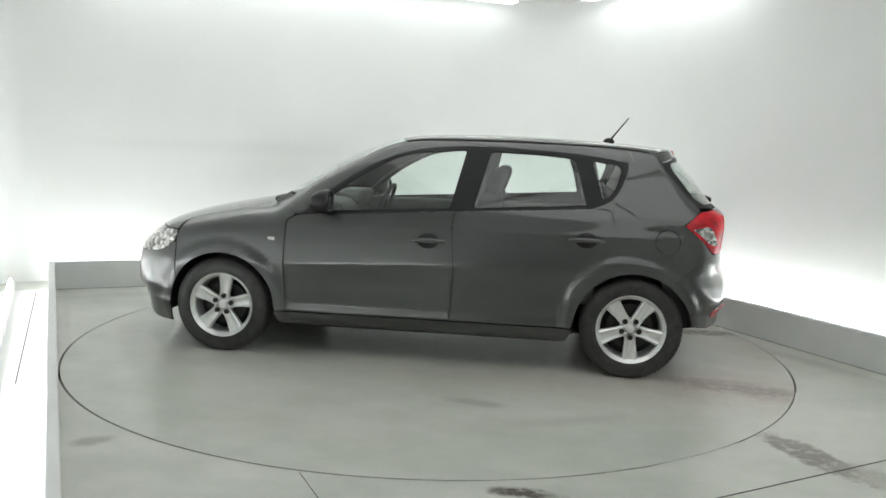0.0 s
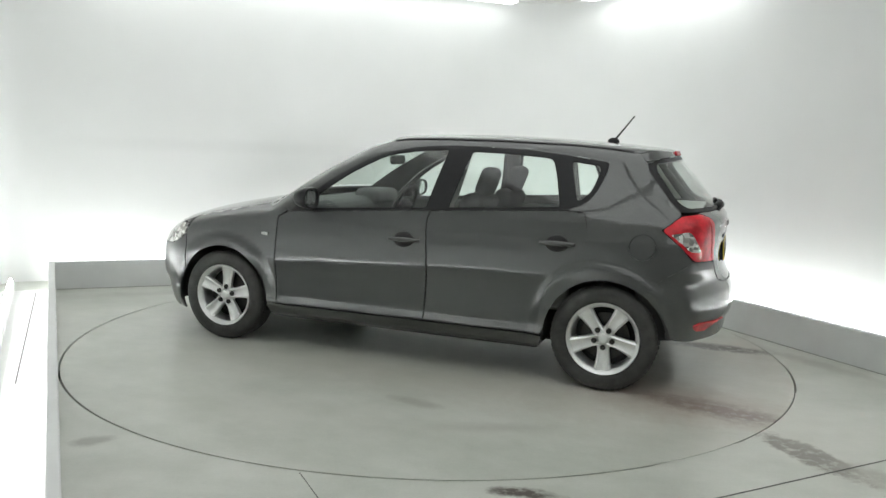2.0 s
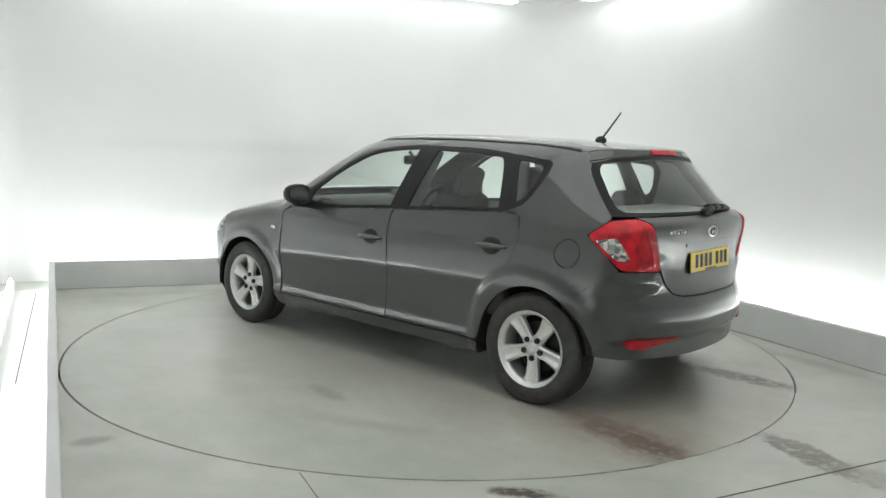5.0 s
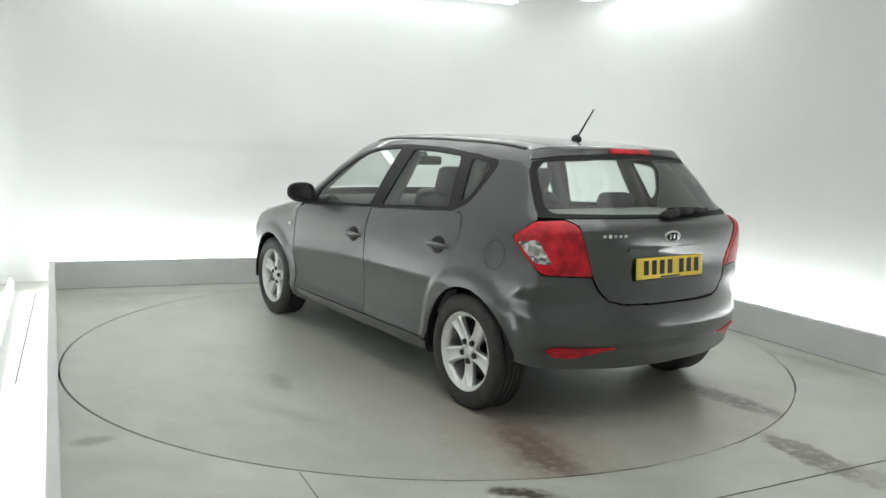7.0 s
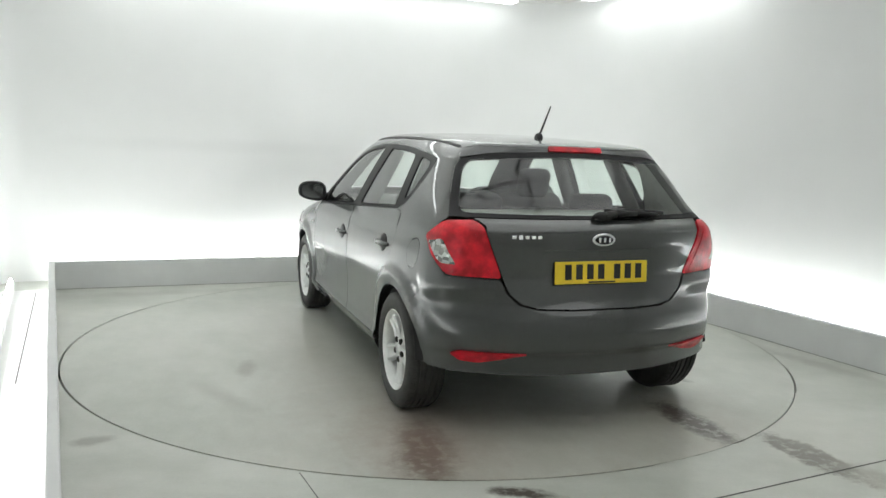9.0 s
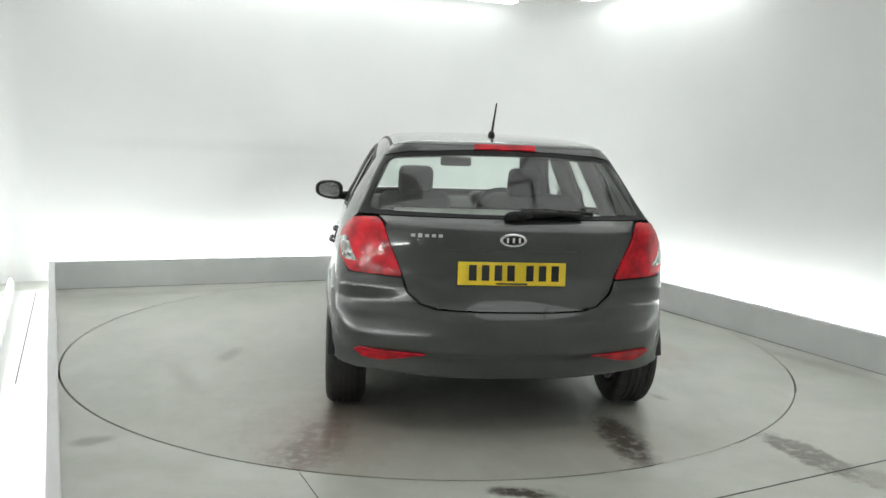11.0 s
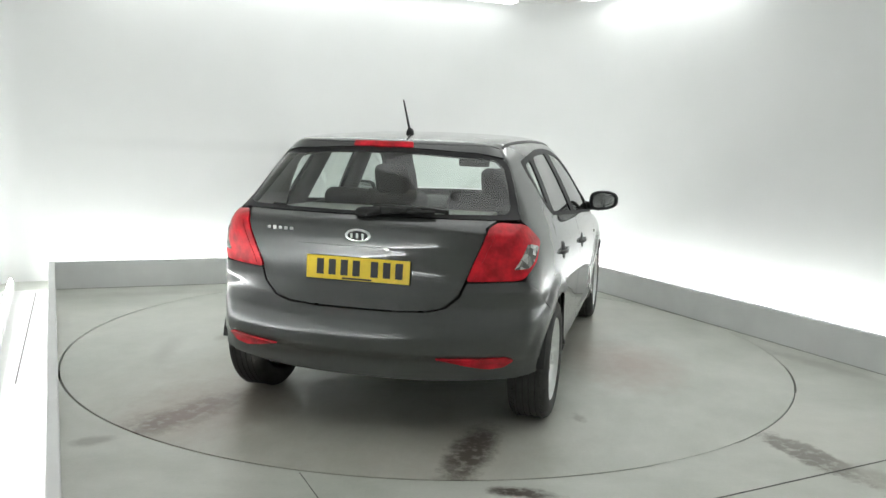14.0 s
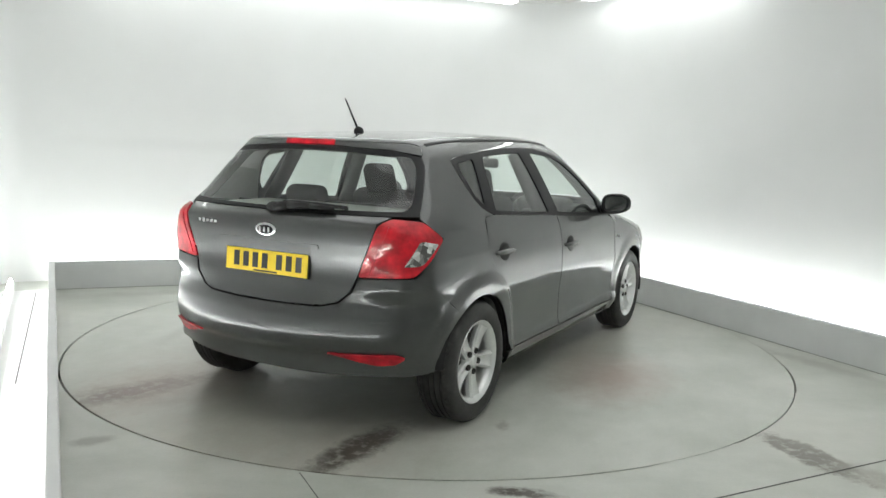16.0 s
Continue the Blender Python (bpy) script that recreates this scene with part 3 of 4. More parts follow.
def ycut(x):
    """Where the roof and bonnet meet the sides."""
    return np.interp(x, [-1.7, 0.05, 0.2, 0.55, 0.9, 1.05, 1.7], [0.565, 0.565, 0.575, 0.63, 0.68, 0.685, 0.665])


def rail(xs):
    """That line, as x, z of the side."""
    uv = np.array([(x, float(ycut(x))) for x in xs])
    p, _ = meet(*rays("top", uv))
    return [(q[0], q[2]) for q in p]


def A(deg):
    return radians(deg) * ARC


# ---------- car materials ----------
def paint_material():
    m, nt, b = nodes_of("car_paint_dark_grey")
    co = coords(nt)
    flake = nt.nodes.new("ShaderNodeTexVoronoi")
    flake.inputs["Scale"].default_value = 900
    nt.links.new(co, flake.inputs[0])
    dirt = noise_of(nt, co, 3.0, 5)
    c = ramp(nt, flake.outputs["Color"], [(0.2, (0.026, 0.028, 0.028)), (0.8, (0.050, 0.052, 0.051))])
    nt.links.new(c, b.inputs["Base Color"])
    b.inputs["Metallic"].default_value = 0.6
    nt.links.new(calc(nt, "MULTIPLY_ADD", dirt, 0.10, 0.34), b.inputs["Roughness"])
    b.inputs["Coat Weight"].default_value = 1.0
    b.inputs["Coat IOR"].default_value = 1.72
    nt.links.new(calc(nt, "MULTIPLY_ADD", dirt, 0.04, 0.01), b.inputs["Coat Roughness"])
    return m


def glass_material(name, tint, ior=1.5):
    """Thin tinted safety glass: see-through, with a mirror gloss that grows towards grazing view."""
    m, nt, b = nodes_of(name)
    nt.nodes.remove(b)
    out = nt.nodes["Material Output"]
    t = add(nt, "ShaderNodeBsdfTransparent", Color=(*tint, 1))
    g = add(nt, "ShaderNodeBsdfGlossy", Color=(1, 1, 1, 1), Roughness=0.0)
    f = add(nt, "ShaderNodeLayerWeight", Blend=0.5)
    mx = nt.nodes.new("ShaderNodeMixShader")
    lift = calc(nt, "MULTIPLY_ADD", calc(nt, "POWER", f.outputs["Facing"], 4.0), 0.85, 0.08, clamp=True)
    nt.links.new(lift, mx.inputs[0])
    nt.links.new(t.outputs[0], mx.inputs[1])
    nt.links.new(g.outputs[0], mx.inputs[2])
    nt.links.new(mx.outputs[0], out.inputs[0])
    return m


def lens_material(name, colour, scale=60.0):
    m, nt, b = nodes_of(name)
    co = coords(nt)
    v = nt.nodes.new("ShaderNodeTexVoronoi")
    v.inputs["Scale"].default_value = scale
    nt.links.new(co, v.inputs[0])
    n = noise_of(nt, co, 14, 3)
    lo, hi = tuple(c * 0.6 for c in colour), tuple(min(1, c * 1.25) for c in colour)
    nt.links.new(ramp(nt, n, [(0.35, lo), (0.65, hi)]), b.inputs["Base Color"])
    b.inputs["Roughness"].default_value = 0.4
    b.inputs["IOR"].default_value = 1.25
    b.inputs["Coat Weight"].default_value = 0.6
    b.inputs["Coat Roughness"].default_value = 0.02
    bump(nt, b, v.outputs["Distance"], 0.2, 0.003)
    return m


def tyre_material():
    m, nt, b = nodes_of("tyre_rubber")
    co = coords(nt)
    n = noise_of(nt, co, 18, 5)
    nt.links.new(ramp(nt, n, [(0.3, (0.022, 0.022, 0.021)), (0.7, (0.045, 0.044, 0.042))]), b.inputs["Base Color"])
    b.inputs["Roughness"].default_value = 0.62
    bump(nt, b, noise_of(nt, co, 150, 3), 0.25, 0.002)
    return m


PAINT = paint_material()
GLASS = glass_material("window_glass", (0.86, 0.92, 0.89))
REAR_GLASS = glass_material("rear_window_glass", (0.86, 0.92, 0.89))
TRIM = plain("black_trim", (0.012, 0.012, 0.013), 0.45, vary=0.1, ior=1.33)
PLASTIC = plain("black_plastic", (0.013, 0.013, 0.013), 0.55, relief=0.1, ior=1.38)
SEALED = plain("inner_dark", (0.012, 0.012, 0.012), 0.8)
CLOTH = plain("seat_cloth_dark", (0.03, 0.031, 0.032), 0.9, vary=0.2, scale=14)
LINING = plain("cabin_lining_grey", (0.10, 0.102, 0.10), 0.7, vary=0.1, relief=0.1)
PALE = plain("cabin_trim_pale", (0.62, 0.62, 0.59), 0.7, vary=0.06, relief=0.1)
HEADLINER = plain("headliner_grey", (0.40, 0.40, 0.385), 0.9, vary=0.06)
RED = lens_material("lamp_red", (0.56, 0.008, 0.020))
RED_DARK = lens_material("reflector_red", (0.50, 0.010, 0.022), 140)
def facet_material():
    """Clear lens over bright reflector facets, with light and dark reflections painted per cell."""
    m, nt, b = nodes_of("lamp_clear")
    co = coords(nt)
    v = nt.nodes.new("ShaderNodeTexVoronoi")
    v.inputs["Scale"].default_value = 42
    nt.links.new(co, v.inputs[0])
    sep = nt.nodes.new("ShaderNodeSeparateColor")
    nt.links.new(v.outputs["Color"], sep.inputs[0])
    nt.links.new(ramp(nt, sep.outputs[0], [(0.15, (0.13, 0.125, 0.12)), (0.55, (0.50, 0.49, 0.47)), (0.9, (0.85, 0.85, 0.83))]), b.inputs["Base Color"])
    b.inputs["Metallic"].default_value = 0.35
    b.inputs["Roughness"].default_value = 0.2
    b.inputs["Coat Weight"].default_value = 1.0
    b.inputs["Coat Roughness"].default_value = 0.02
    bump(nt, b, v.outputs["Distance"], 0.5, 0.006)
    return m


CLEAR = facet_material()
CHROME = plain("chrome", (0.75, 0.75, 0.76), 0.12, 1.0, vary=0.05)
ALLOY = plain("wheel_alloy_silver", (0.78, 0.785, 0.78), 0.345, 0.80, 0.0, vary=0.05)
IRON = plain("brake_iron", (0.05, 0.048, 0.046), 0.5, 0.6, vary=0.2)
RUBBER = tyre_material()
MIRROR = plain("mirror_silver", (0.85, 0.87, 0.86), 0.06, 1.0, vary=0.01)
PLATE = plain("plate_yellow", (0.84, 0.60, 0.02), 0.35, vary=0.04, coat=0.5)
INK = plain("plate_black", (0.015, 0.015, 0.015), 0.5)


# ---------- the car ----------
CAR = new("car")
tagged(CAR, "dark grey metallic five-door hatchback standing on the turntable", "car")

SEAM_T, SEAM_N = 64.5, 63.0
ROOF_END, SIDE_END = -1.44, -1.0 - 0.565 / math.tan(radians(64.5))
ZS = np.linspace(0.655, rail([SIDE_END])[0][1], 18)
tail_line = tail_to_side(SEAM_T, ZS)                 # side meets tail, going up
arch_end = math.degrees(math.acos((tail_line[0][0] + AXLE) / ARCH_R))
BELT = lambda x: 0.984 - 0.060 * x

# window band of the side, seen from the left
band = rounded([(0.80, BELT(0.80) - 0.004)] + spl([(0.73, 1.005), (0.52, 1.172), (0.26, 1.316), (0.02, 1.380), (-0.28, 1.404), (-0.70, 1.395), (-1.05, 1.366), (-1.275, 1.335)], 5)
               + spl([(-1.268, 1.28), (-1.225, 1.17), (-1.16, 1.09), (-1.06, BELT(-1.06))], 4), [0.01] + [0.0] * 35 + [0.03] * 3 + [0.0] * 30)
front_pane = rounded([(0.70, BELT(0.70) + 0.018), (0.60, 1.065), (0.43, 1.197), (0.18, 1.331), (-0.02, 1.363), (-0.245, 1.378), (-0.165, BELT(-0.165) + 0.018)],
                     [0.02, 0.05, 0.15, 0.12, 0.1, 0.02, 0.02])
rear_pane = rounded([(-0.315, BELT(-0.315) + 0.018), (-0.405, 1.374), (-0.70, 1.366), (-0.93, 1.348), (-0.965, 1.26), (-1.015, BELT(-1.015) + 0.020)],
                    [0.02, 0.02, 0.1, 0.04, 0.1, 0.02])
quarter_pane = rounded([(-1.045, 1.338), (-1.235, 1.312), (-1.19, 1.165), (-1.145, 1.115), (-1.115, 1.105)], [0.03, 0.05, 0.08, 0.03, 0.03])

front_door = rounded([(0.886, 0.300), (0.900, 0.62), (0.885, BELT(0.88) - 0.035), (0.80, BELT(0.80) - 0.004), (-0.200, BELT(-0.2) - 0.002), (-0.182, 0.93), (-0.205, 0.62), (-0.185, 0.300)], 0.012)
rear_arch = arch(-AXLE, 66, 22, 10, ARCH_R + 0.07)
rear_door = ([(-0.191, 0.300), (-0.211, 0.62), (-0.188, 0.93), (-0.206, BELT(-0.2) - 0.002), (-1.06, BELT(-1.06) - 0.002)]
             + spl([(-1.165, 1.035), (-1.195, 0.93), (-1.180, 0.83), (-1.10, 0.72), (-1.005, 0.62), (-0.955, 0.50), (-0.945, 0.40), (-0.950, 0.300)], 5))
rail_pts = rail(np.linspace(SIDE_END, 0.98, 34))        # going forwards
seam_top = tail_line[-1]

sill = [(0.93, 0.205), (0.965, 0.285), (0.93, 0.292), (-0.93, 0.292), (-0.962, 0.285), (-0.930, 0.205)]
wing = ([(0.892, 0.296), (0.906, 0.62), (0.891, BELT(0.88) - 0.035), (0.83, BELT(0.83) + 0.0), (0.90, 0.968)] + rail(np.linspace(0.985, 1.60, 14))
        + nose_to_side(SEAM_N, np.linspace(0.81, 0.64, 6)) + arch(AXLE, math.degrees(math.acos((nose_to_side(SEAM_N, [0.52])[0][0] - AXLE) / ARCH_R)), 176, 26) + [(0.955, 0.29)])

# the fixed side: front pillar, roof rail, rear pillar and the panel over the rear wheel


def fixed_side():
    """Outline of the fixed side, running along the window band below and the roof rail above."""
    top = [(0.905, 0.962)] + rail_pts[::-1]                          # from the scuttle back along the roof
    back_edge = tail_line[::-1]                                      # down the tail line to the arch
    under = arch(-AXLE, arch_end, 6, 30)                             # forward over the wheel
    door_edge = spl([(-0.950, 0.300), (-0.945, 0.40), (-0.955, 0.50), (-1.005, 0.62), (-1.10, 0.72), (-1.180, 0.83), (-1.195, 0.93), (-1.165, 1.035), (-1.06, BELT(-1.06) - 0.002)], 5)
    i = max(range(len(band)), key=lambda k: -band[k][0] * 0 - (abs(band[k][0] + 1.06) + abs(band[k][1] - BELT(-1.06))))
    j = min(range(len(band)), key=lambda k: abs(band[k][0] - 0.80) + abs(band[k][1] - BELT(0.80)))
    over = []
    k = i
    while k != j:
        over.append(band[k])
        k = (k - 1) % len(band)
    over.append(band[j])
    return top + back_edge + under + door_edge[:-1] + over


FIXED = fixed_side()
lamp = rounded([(A(52.8), 0.967), (A(46.5), 1.050), (A(38.5), 1.061), (A(34.75), 1.035), (A(29.95), 0.783), (A(43.8), 0.795), (A(47.5), 0.862)],
               [0.02, 0.03, 0.02, 0.03, 0.02, 0.03, 0.03])
flap = on_side([(-1.517 + 0.076 * math.cos(a), 0.862 + 0.076 * math.sin(a)) for a in np.linspace(0, 2 * math.pi, 33)[:-1]])
hips = on_side(arch(-AXLE, arch_end, 126, 8))
glass_edge = [(A(46.0), 1.068), (A(49.3), 1.20), (A(51.6), 1.30), (A(50.6), 1.342)]
roof_corner = [(math.atan2(0.565, TAIL_AXIS - x) * ARC, z) for x, z in rail(np.linspace(ROOF_END, SIDE_END, 8))]
corner = (on_side([tail_line[0]])[:1] and hips + [(A(52.0), 0.705), (A(44.3), 0.789), (A(47.6), 0.862), (A(52.9), 0.967), (A(46.6), 1.052), (A(46.0), 1.062)]
          + glass_edge + [(A(51.6), 1.352)] + roof_corner + [(A(SEAM_T), z) for z in ZS[::-1][1:-1]])


def fixed_part(way, s):
    hole = [flap if s > 0 else None]
    c = corner if s > 0 else flip(corner)
    return [(way, FIXED), ("tail", c, *(h for h in hole if h))]


inner_side = ([(0.965, 0.25), (0.90, 0.968)] + rail_pts[::-1] + tail_line[::-1] + arch(-AXLE, arch_end, 6, 20, ARCH_R + 0.01) + [(-0.93, 0.25)])


def skin():
    for way, s in (("left", 1), ("right", -1)):
        panel("front_wing", [(way, wing)], PAINT, CAR)
        door = panel("front_door", [(way, front_door)], PAINT, CAR)
        door_handle(door, -0.042, 0.806, s)
        door = panel("rear_door", [(way, rear_door)], PAINT, CAR)
        door_handle(door, -1.025, 0.853, s)
        panel("sill", [(way, sill)], PAINT, CAR, "body-coloured lower sill, turned under")
        panel("body_side", fixed_part(way, s), PAINT, CAR, seam=0.0, rim=0)
        if s > 0:
            panel("fuel_flap", [("tail", flap)], PAINT, CAR, "round fuel filler flap", seam=0.003)
        frame_ = panel("window_frame", [(way, band, front_pane, rear_pane, quarter_pane)], TRIM, CAR, "black window surround", level=0.0015, rim=0.012, seam=0.001)
        panel("front_side_window", [(way, front_pane)], GLASS, CAR, "tinted side glass", level=-0.004, rim=0, seam=0)
        panel("rear_side_window", [(way, rear_pane)], GLASS, CAR, "tinted side glass", level=-0.004, rim=0, seam=0)
        panel("quarter_window", [(way, quarter_pane)], GLASS, CAR, "tinted side glass", level=-0.004, rim=0, seam=0)
        panel("inner_side", [(way, inner_side, band)], SEALED, CAR, "dark inner side", level=-0.03, rim=0, seam=0, gap=0.06)
        lp = panel("tail_lamp", [("tail", lamp if s > 0 else flip(lamp))], RED, CAR, "red wrap-around tail lamp", level=0.004, gap=0.02)
        clear = rounded([(A(50.8), 0.945), (A(45.3), 0.966), (A(41.2), 0.845), (A(45.6), 0.850)], [0.01, 0.02, 0.01, 0.02])
        panel("clear_lens", [("tail", clear if s > 0 else flip(clear))], CLEAR, lp, "clear reversing and indicator lens", level=0.007, gap=0.02, rim=0.005)
        ridge = [(A(37.5), 1.03), (A(36.6), 1.03), (A(32.0), 0.80), (A(32.9), 0.80)]
        panel("lamp_ridge", [("tail", ridge if s > 0 else flip(ridge))], RED, lp, level=0.007, gap=0.02, rim=0.006)
        refl = rounded([(A(42.3), 0.412), (A(40.0), 0.432), (A(22.5), 0.420), (A(30.0), 0.388), (A(35.5), 0.371), (A(40.0), 0.380)], [0.01, 0.01, 0.003, 0.02, 0.02, 0.01])
        panel("rear_reflector", [("tail", refl if s > 0 else flip(refl))], RED_DARK, CAR, "red bumper reflector", level=0.009, gap=0.02, rim=0.01)
        head = rounded([(A(62.8), 0.792), (A(58), 0.797), (A(40), 0.748), (A(36), 0.70), (A(44), 0.640), (A(56), 0.650), (A(62.0), 0.715)], [0.01, 0.02, 0.03, 0.03, 0.03, 0.03, 0.02])
        panel("headlamp", [("nose", head if s > 0 else flip(head))], CLEAR, CAR, "clear headlamp with bright reflector", level=0.004, gap=0.02)
        ind = rounded([(1.012, 0.758), (1.012, 0.782), (0.955, 0.784), (0.955, 0.760)], 0.012)
        panel("side_indicator", [(way, ind)], CLEAR, CAR, "small clear side indicator", level=0.006, gap=0.01, rim=0.008)
    # roof, with the join to the spoiler at one height round the tail
    arcs = np.radians(np.linspace(-46, 46, 25))
    zc = 1.408
    p, _ = meet(*rays("tail", np.array([(a * ARC, zc) for a in arcs])))
    tail_edge = [(q[0], q[1]) for q in p]
    xs = np.linspace(ROOF_END, 0.20, 26)
    right_edge = [(x, -float(ycut(x))) for x in xs]
    top_screen = [(0.27 - 0.10 * (y / 0.55) ** 2, y) for y in np.linspace(-0.565, 0.565, 19)]
    left_edge = [(x, float(ycut(x))) for x in xs[::-1]]
    panel("roof", [("top", right_edge + top_screen + left_edge + tail_edge[::-1])], PAINT, CAR, seam=0.001)
    # windscreen and bonnet
    base = [(1.075 - 0.20 * (y / 0.68) ** 2, y) for y in np.linspace(0.66, -0.66, 19)]
    sides = [(x, -float(ycut(x)) + 0.012) for x in np.linspace(0.86, 0.2, 12)]
    screen = [(x + 0.006, y) for x, y in top_screen] + [(x, -y) for x, y in sides[::-1]] + base + sides
    panel("windscreen", [("top", screen)], GLASS, CAR, "tinted windscreen", level=-0.003, rim=0, seam=0)
    cowl = [(x + 0.004, y) for x, y in base] + [(x + 0.11, y) for x, y in base[::-1]]
    panel("scuttle_panel", [("top", cowl)], PLASTIC, CAR, "black scuttle panel under the windscreen", level=-0.012)
    front = [(q[0], q[1]) for q in meet(*rays("nose", np.array([(a * ARC, 0.80) for a in np.radians(np.linspace(-62, 62, 31))])))[0]]
    xs = np.linspace(1.0, 1.60, 10)
    hood = [(x + 0.114, y) for x, y in base[::-1]] + [(x, float(ycut(x))) for x in xs] + front[::-1] + [(x, -float(ycut(x))) for x in xs[::-1]]
    panel("bonnet", [("top", hood)], PAINT, CAR, seam=0.003)
    # nose
    fa = on_side_nose(arch(AXLE, math.degrees(math.acos((nose_to_side(SEAM_N, [0.52])[0][0] - AXLE) / ARCH_R)), -6, 10))
    half = [(A(62.8), 0.715), (A(62.8), 0.64)] + fa + [(A(57.5), 0.168)]
    bumper = half + flip(half)[::-1] + [(A(-62.2), 0.715), (A(-56), 0.648), (A(-44), 0.636), (A(-35.5), 0.70), (A(-40), 0.748), (A(-58), 0.797), (A(58), 0.797), (A(40), 0.748), (A(35.5), 0.70), (A(44), 0.636), (A(56), 0.648), (A(62.2), 0.715)]
    panel("front_bumper", [("nose", bumper)], PAINT, CAR)
    # tail
    ra = on_side(arch(-AXLE, 126, 173, 12))
    half = [(A(44.35), 0.7875), (A(52.0), 0.7030)] + ra + [(A(48), 0.334), (A(42), 0.320), (A(20), 0.308)]
    top = [(A(30.3), 0.775), (A(28.6), 0.710), (A(25.0), 0.655), (A(20.0), 0.634), (A(10), 0.629)]
    bumper = half + flip(half)[::-1] + [(A(-43.8), 0.790)] + flip(top) + top[::-1] + [(A(43.8), 0.790)]
    panel("rear_bumper", [("tail", bumper)], PAINT, CAR)
    gate_top = [(A(34.6), 1.036), (A(36.5), 1.052), (A(38.4), 1.0655), (A(20), 1.065), (A(0), 1.0645)]
    half = [(A(10), 0.636), (A(20.0), 0.641), (A(24.6), 0.661), (A(28.0), 0.714), (A(29.8), 0.783)] + gate_top
    gate = panel("tailgate", [("tail", half + flip(half[:-1])[::-1])], PAINT, CAR, gap=0.025)
    glass = glass_edge + [(A(40), 1.368), (A(20), 1.381), (A(0), 1.385)]
    glass = [(A(0), 1.068), (A(25), 1.069)] + glass
    outline = glass + flip(glass[1:-1])[::-1]
    clear_half = [(A(0), 1.084), (A(22), 1.087), (A(42), 1.090), (A(44.5), 1.12), (A(48), 1.30), (A(46.5), 1.340), (A(20), 1.360), (A(0), 1.364)]
    clear_out = rounded(clear_half + flip(clear_half[1:-1])[::-1], 0.03)
    panel("rear_window_frame", [("tail", outline, clear_out)], TRIM, CAR, "gloss black edge of the rear window", level=0.0, gap=0.025, seam=0.001)
    panel("rear_window", [("tail", clear_out)], REAR_GLASS, CAR, "tinted rear window", level=-0.001, rim=0, seam=0)
    lip = [(A(51.4), 1.350), (A(40), 1.373), (A(20), 1.386), (A(0), 1.390)]
    sp_half = lip[::-1] + [roof_corner[0], (A(46), 1.408)]
    brake = rounded([(A(14.2), 1.394), (A(14.2), 1.418), (A(-14.2), 1.418), (A(-14.2), 1.394)], 0.004)
    spoil = flip(sp_half)[::-1][:-1] + sp_half + []
    panel("spoiler_edge", [("tail", spoil)], PAINT, CAR, gap=0.02, seam=0.0)
    panel("brake_light", [("tail", brake)], RED, CAR, "red high-level brake light", level=0.006, gap=0.02, rim=0.012, seam=0)
    rear_fittings(gate)
    # black strips along the roof
    xs = np.linspace(ROOF_END + 0.04, 0.16, 24)
    for s in (1, -1):
        line = [(x, s * (float(ycut(x)) - 0.007)) for x in xs] + [(x, s * (float(ycut(x)) + 0.007)) for x in xs[::-1]]
        panel("roof_moulding", [("top", line)], TRIM, CAR, "black roof joint strip", level=0.003, gap=0.03, rim=0.006, seam=0)
    # dark inner skins behind the shut lines
    panel("inner_tail", [("tail", [(A(-56), 0.33), (A(56), 0.33), (A(60), 0.62), (A(47), 1.06), (A(-47), 1.06), (A(-60), 0.62)])], SEALED, CAR, "dark inner tail", level=-0.035, rim=0, seam=0, gap=0.06)
    panel("inner_nose", [("nose", [(A(-56), 0.27), (A(56), 0.27), (A(60), 0.60), (A(60), 0.78), (A(-60), 0.78), (A(-60), 0.60)])], SEALED, CAR, "dark inner nose", level=-0.035, rim=0, seam=0, gap=0.06)
    hl = [(-1.50, -0.5), (0.16, -0.54), (0.24, 0.0), (0.16, 0.54), (-1.50, 0.5), (-1.58, 0)]
    panel("headliner", [("top", hl)], HEADLINER, CAR, "grey headliner", level=-0.035, rim=0, seam=0, gap=0.06)
    hd = [(1.12, -0.64), (1.55, -0.64), (1.95, -0.4), (1.95, 0.4), (1.55, 0.64), (1.12, 0.64)]
    panel("inner_bonnet", [("top", hd)], SEALED, CAR, "dark inner bonnet", level=-0.035, rim=0, seam=0, gap=0.06)


def at_form(way, u, v, level=0.0):
    """A pose on the skin: x along the body, y up it, z outwards."""
    p, _ = meet(*rays(way, np.array([(u, v)])), level)
    n = Vector(normals(p)[0])
    up = Vector((0, 0, 1))
    y = (up - n * up.dot(n)).normalized()
    x = y.cross(n)
    return Matrix.Translation(Vector(p[0])) @ Matrix((x, y, n)).transposed().to_4x4()


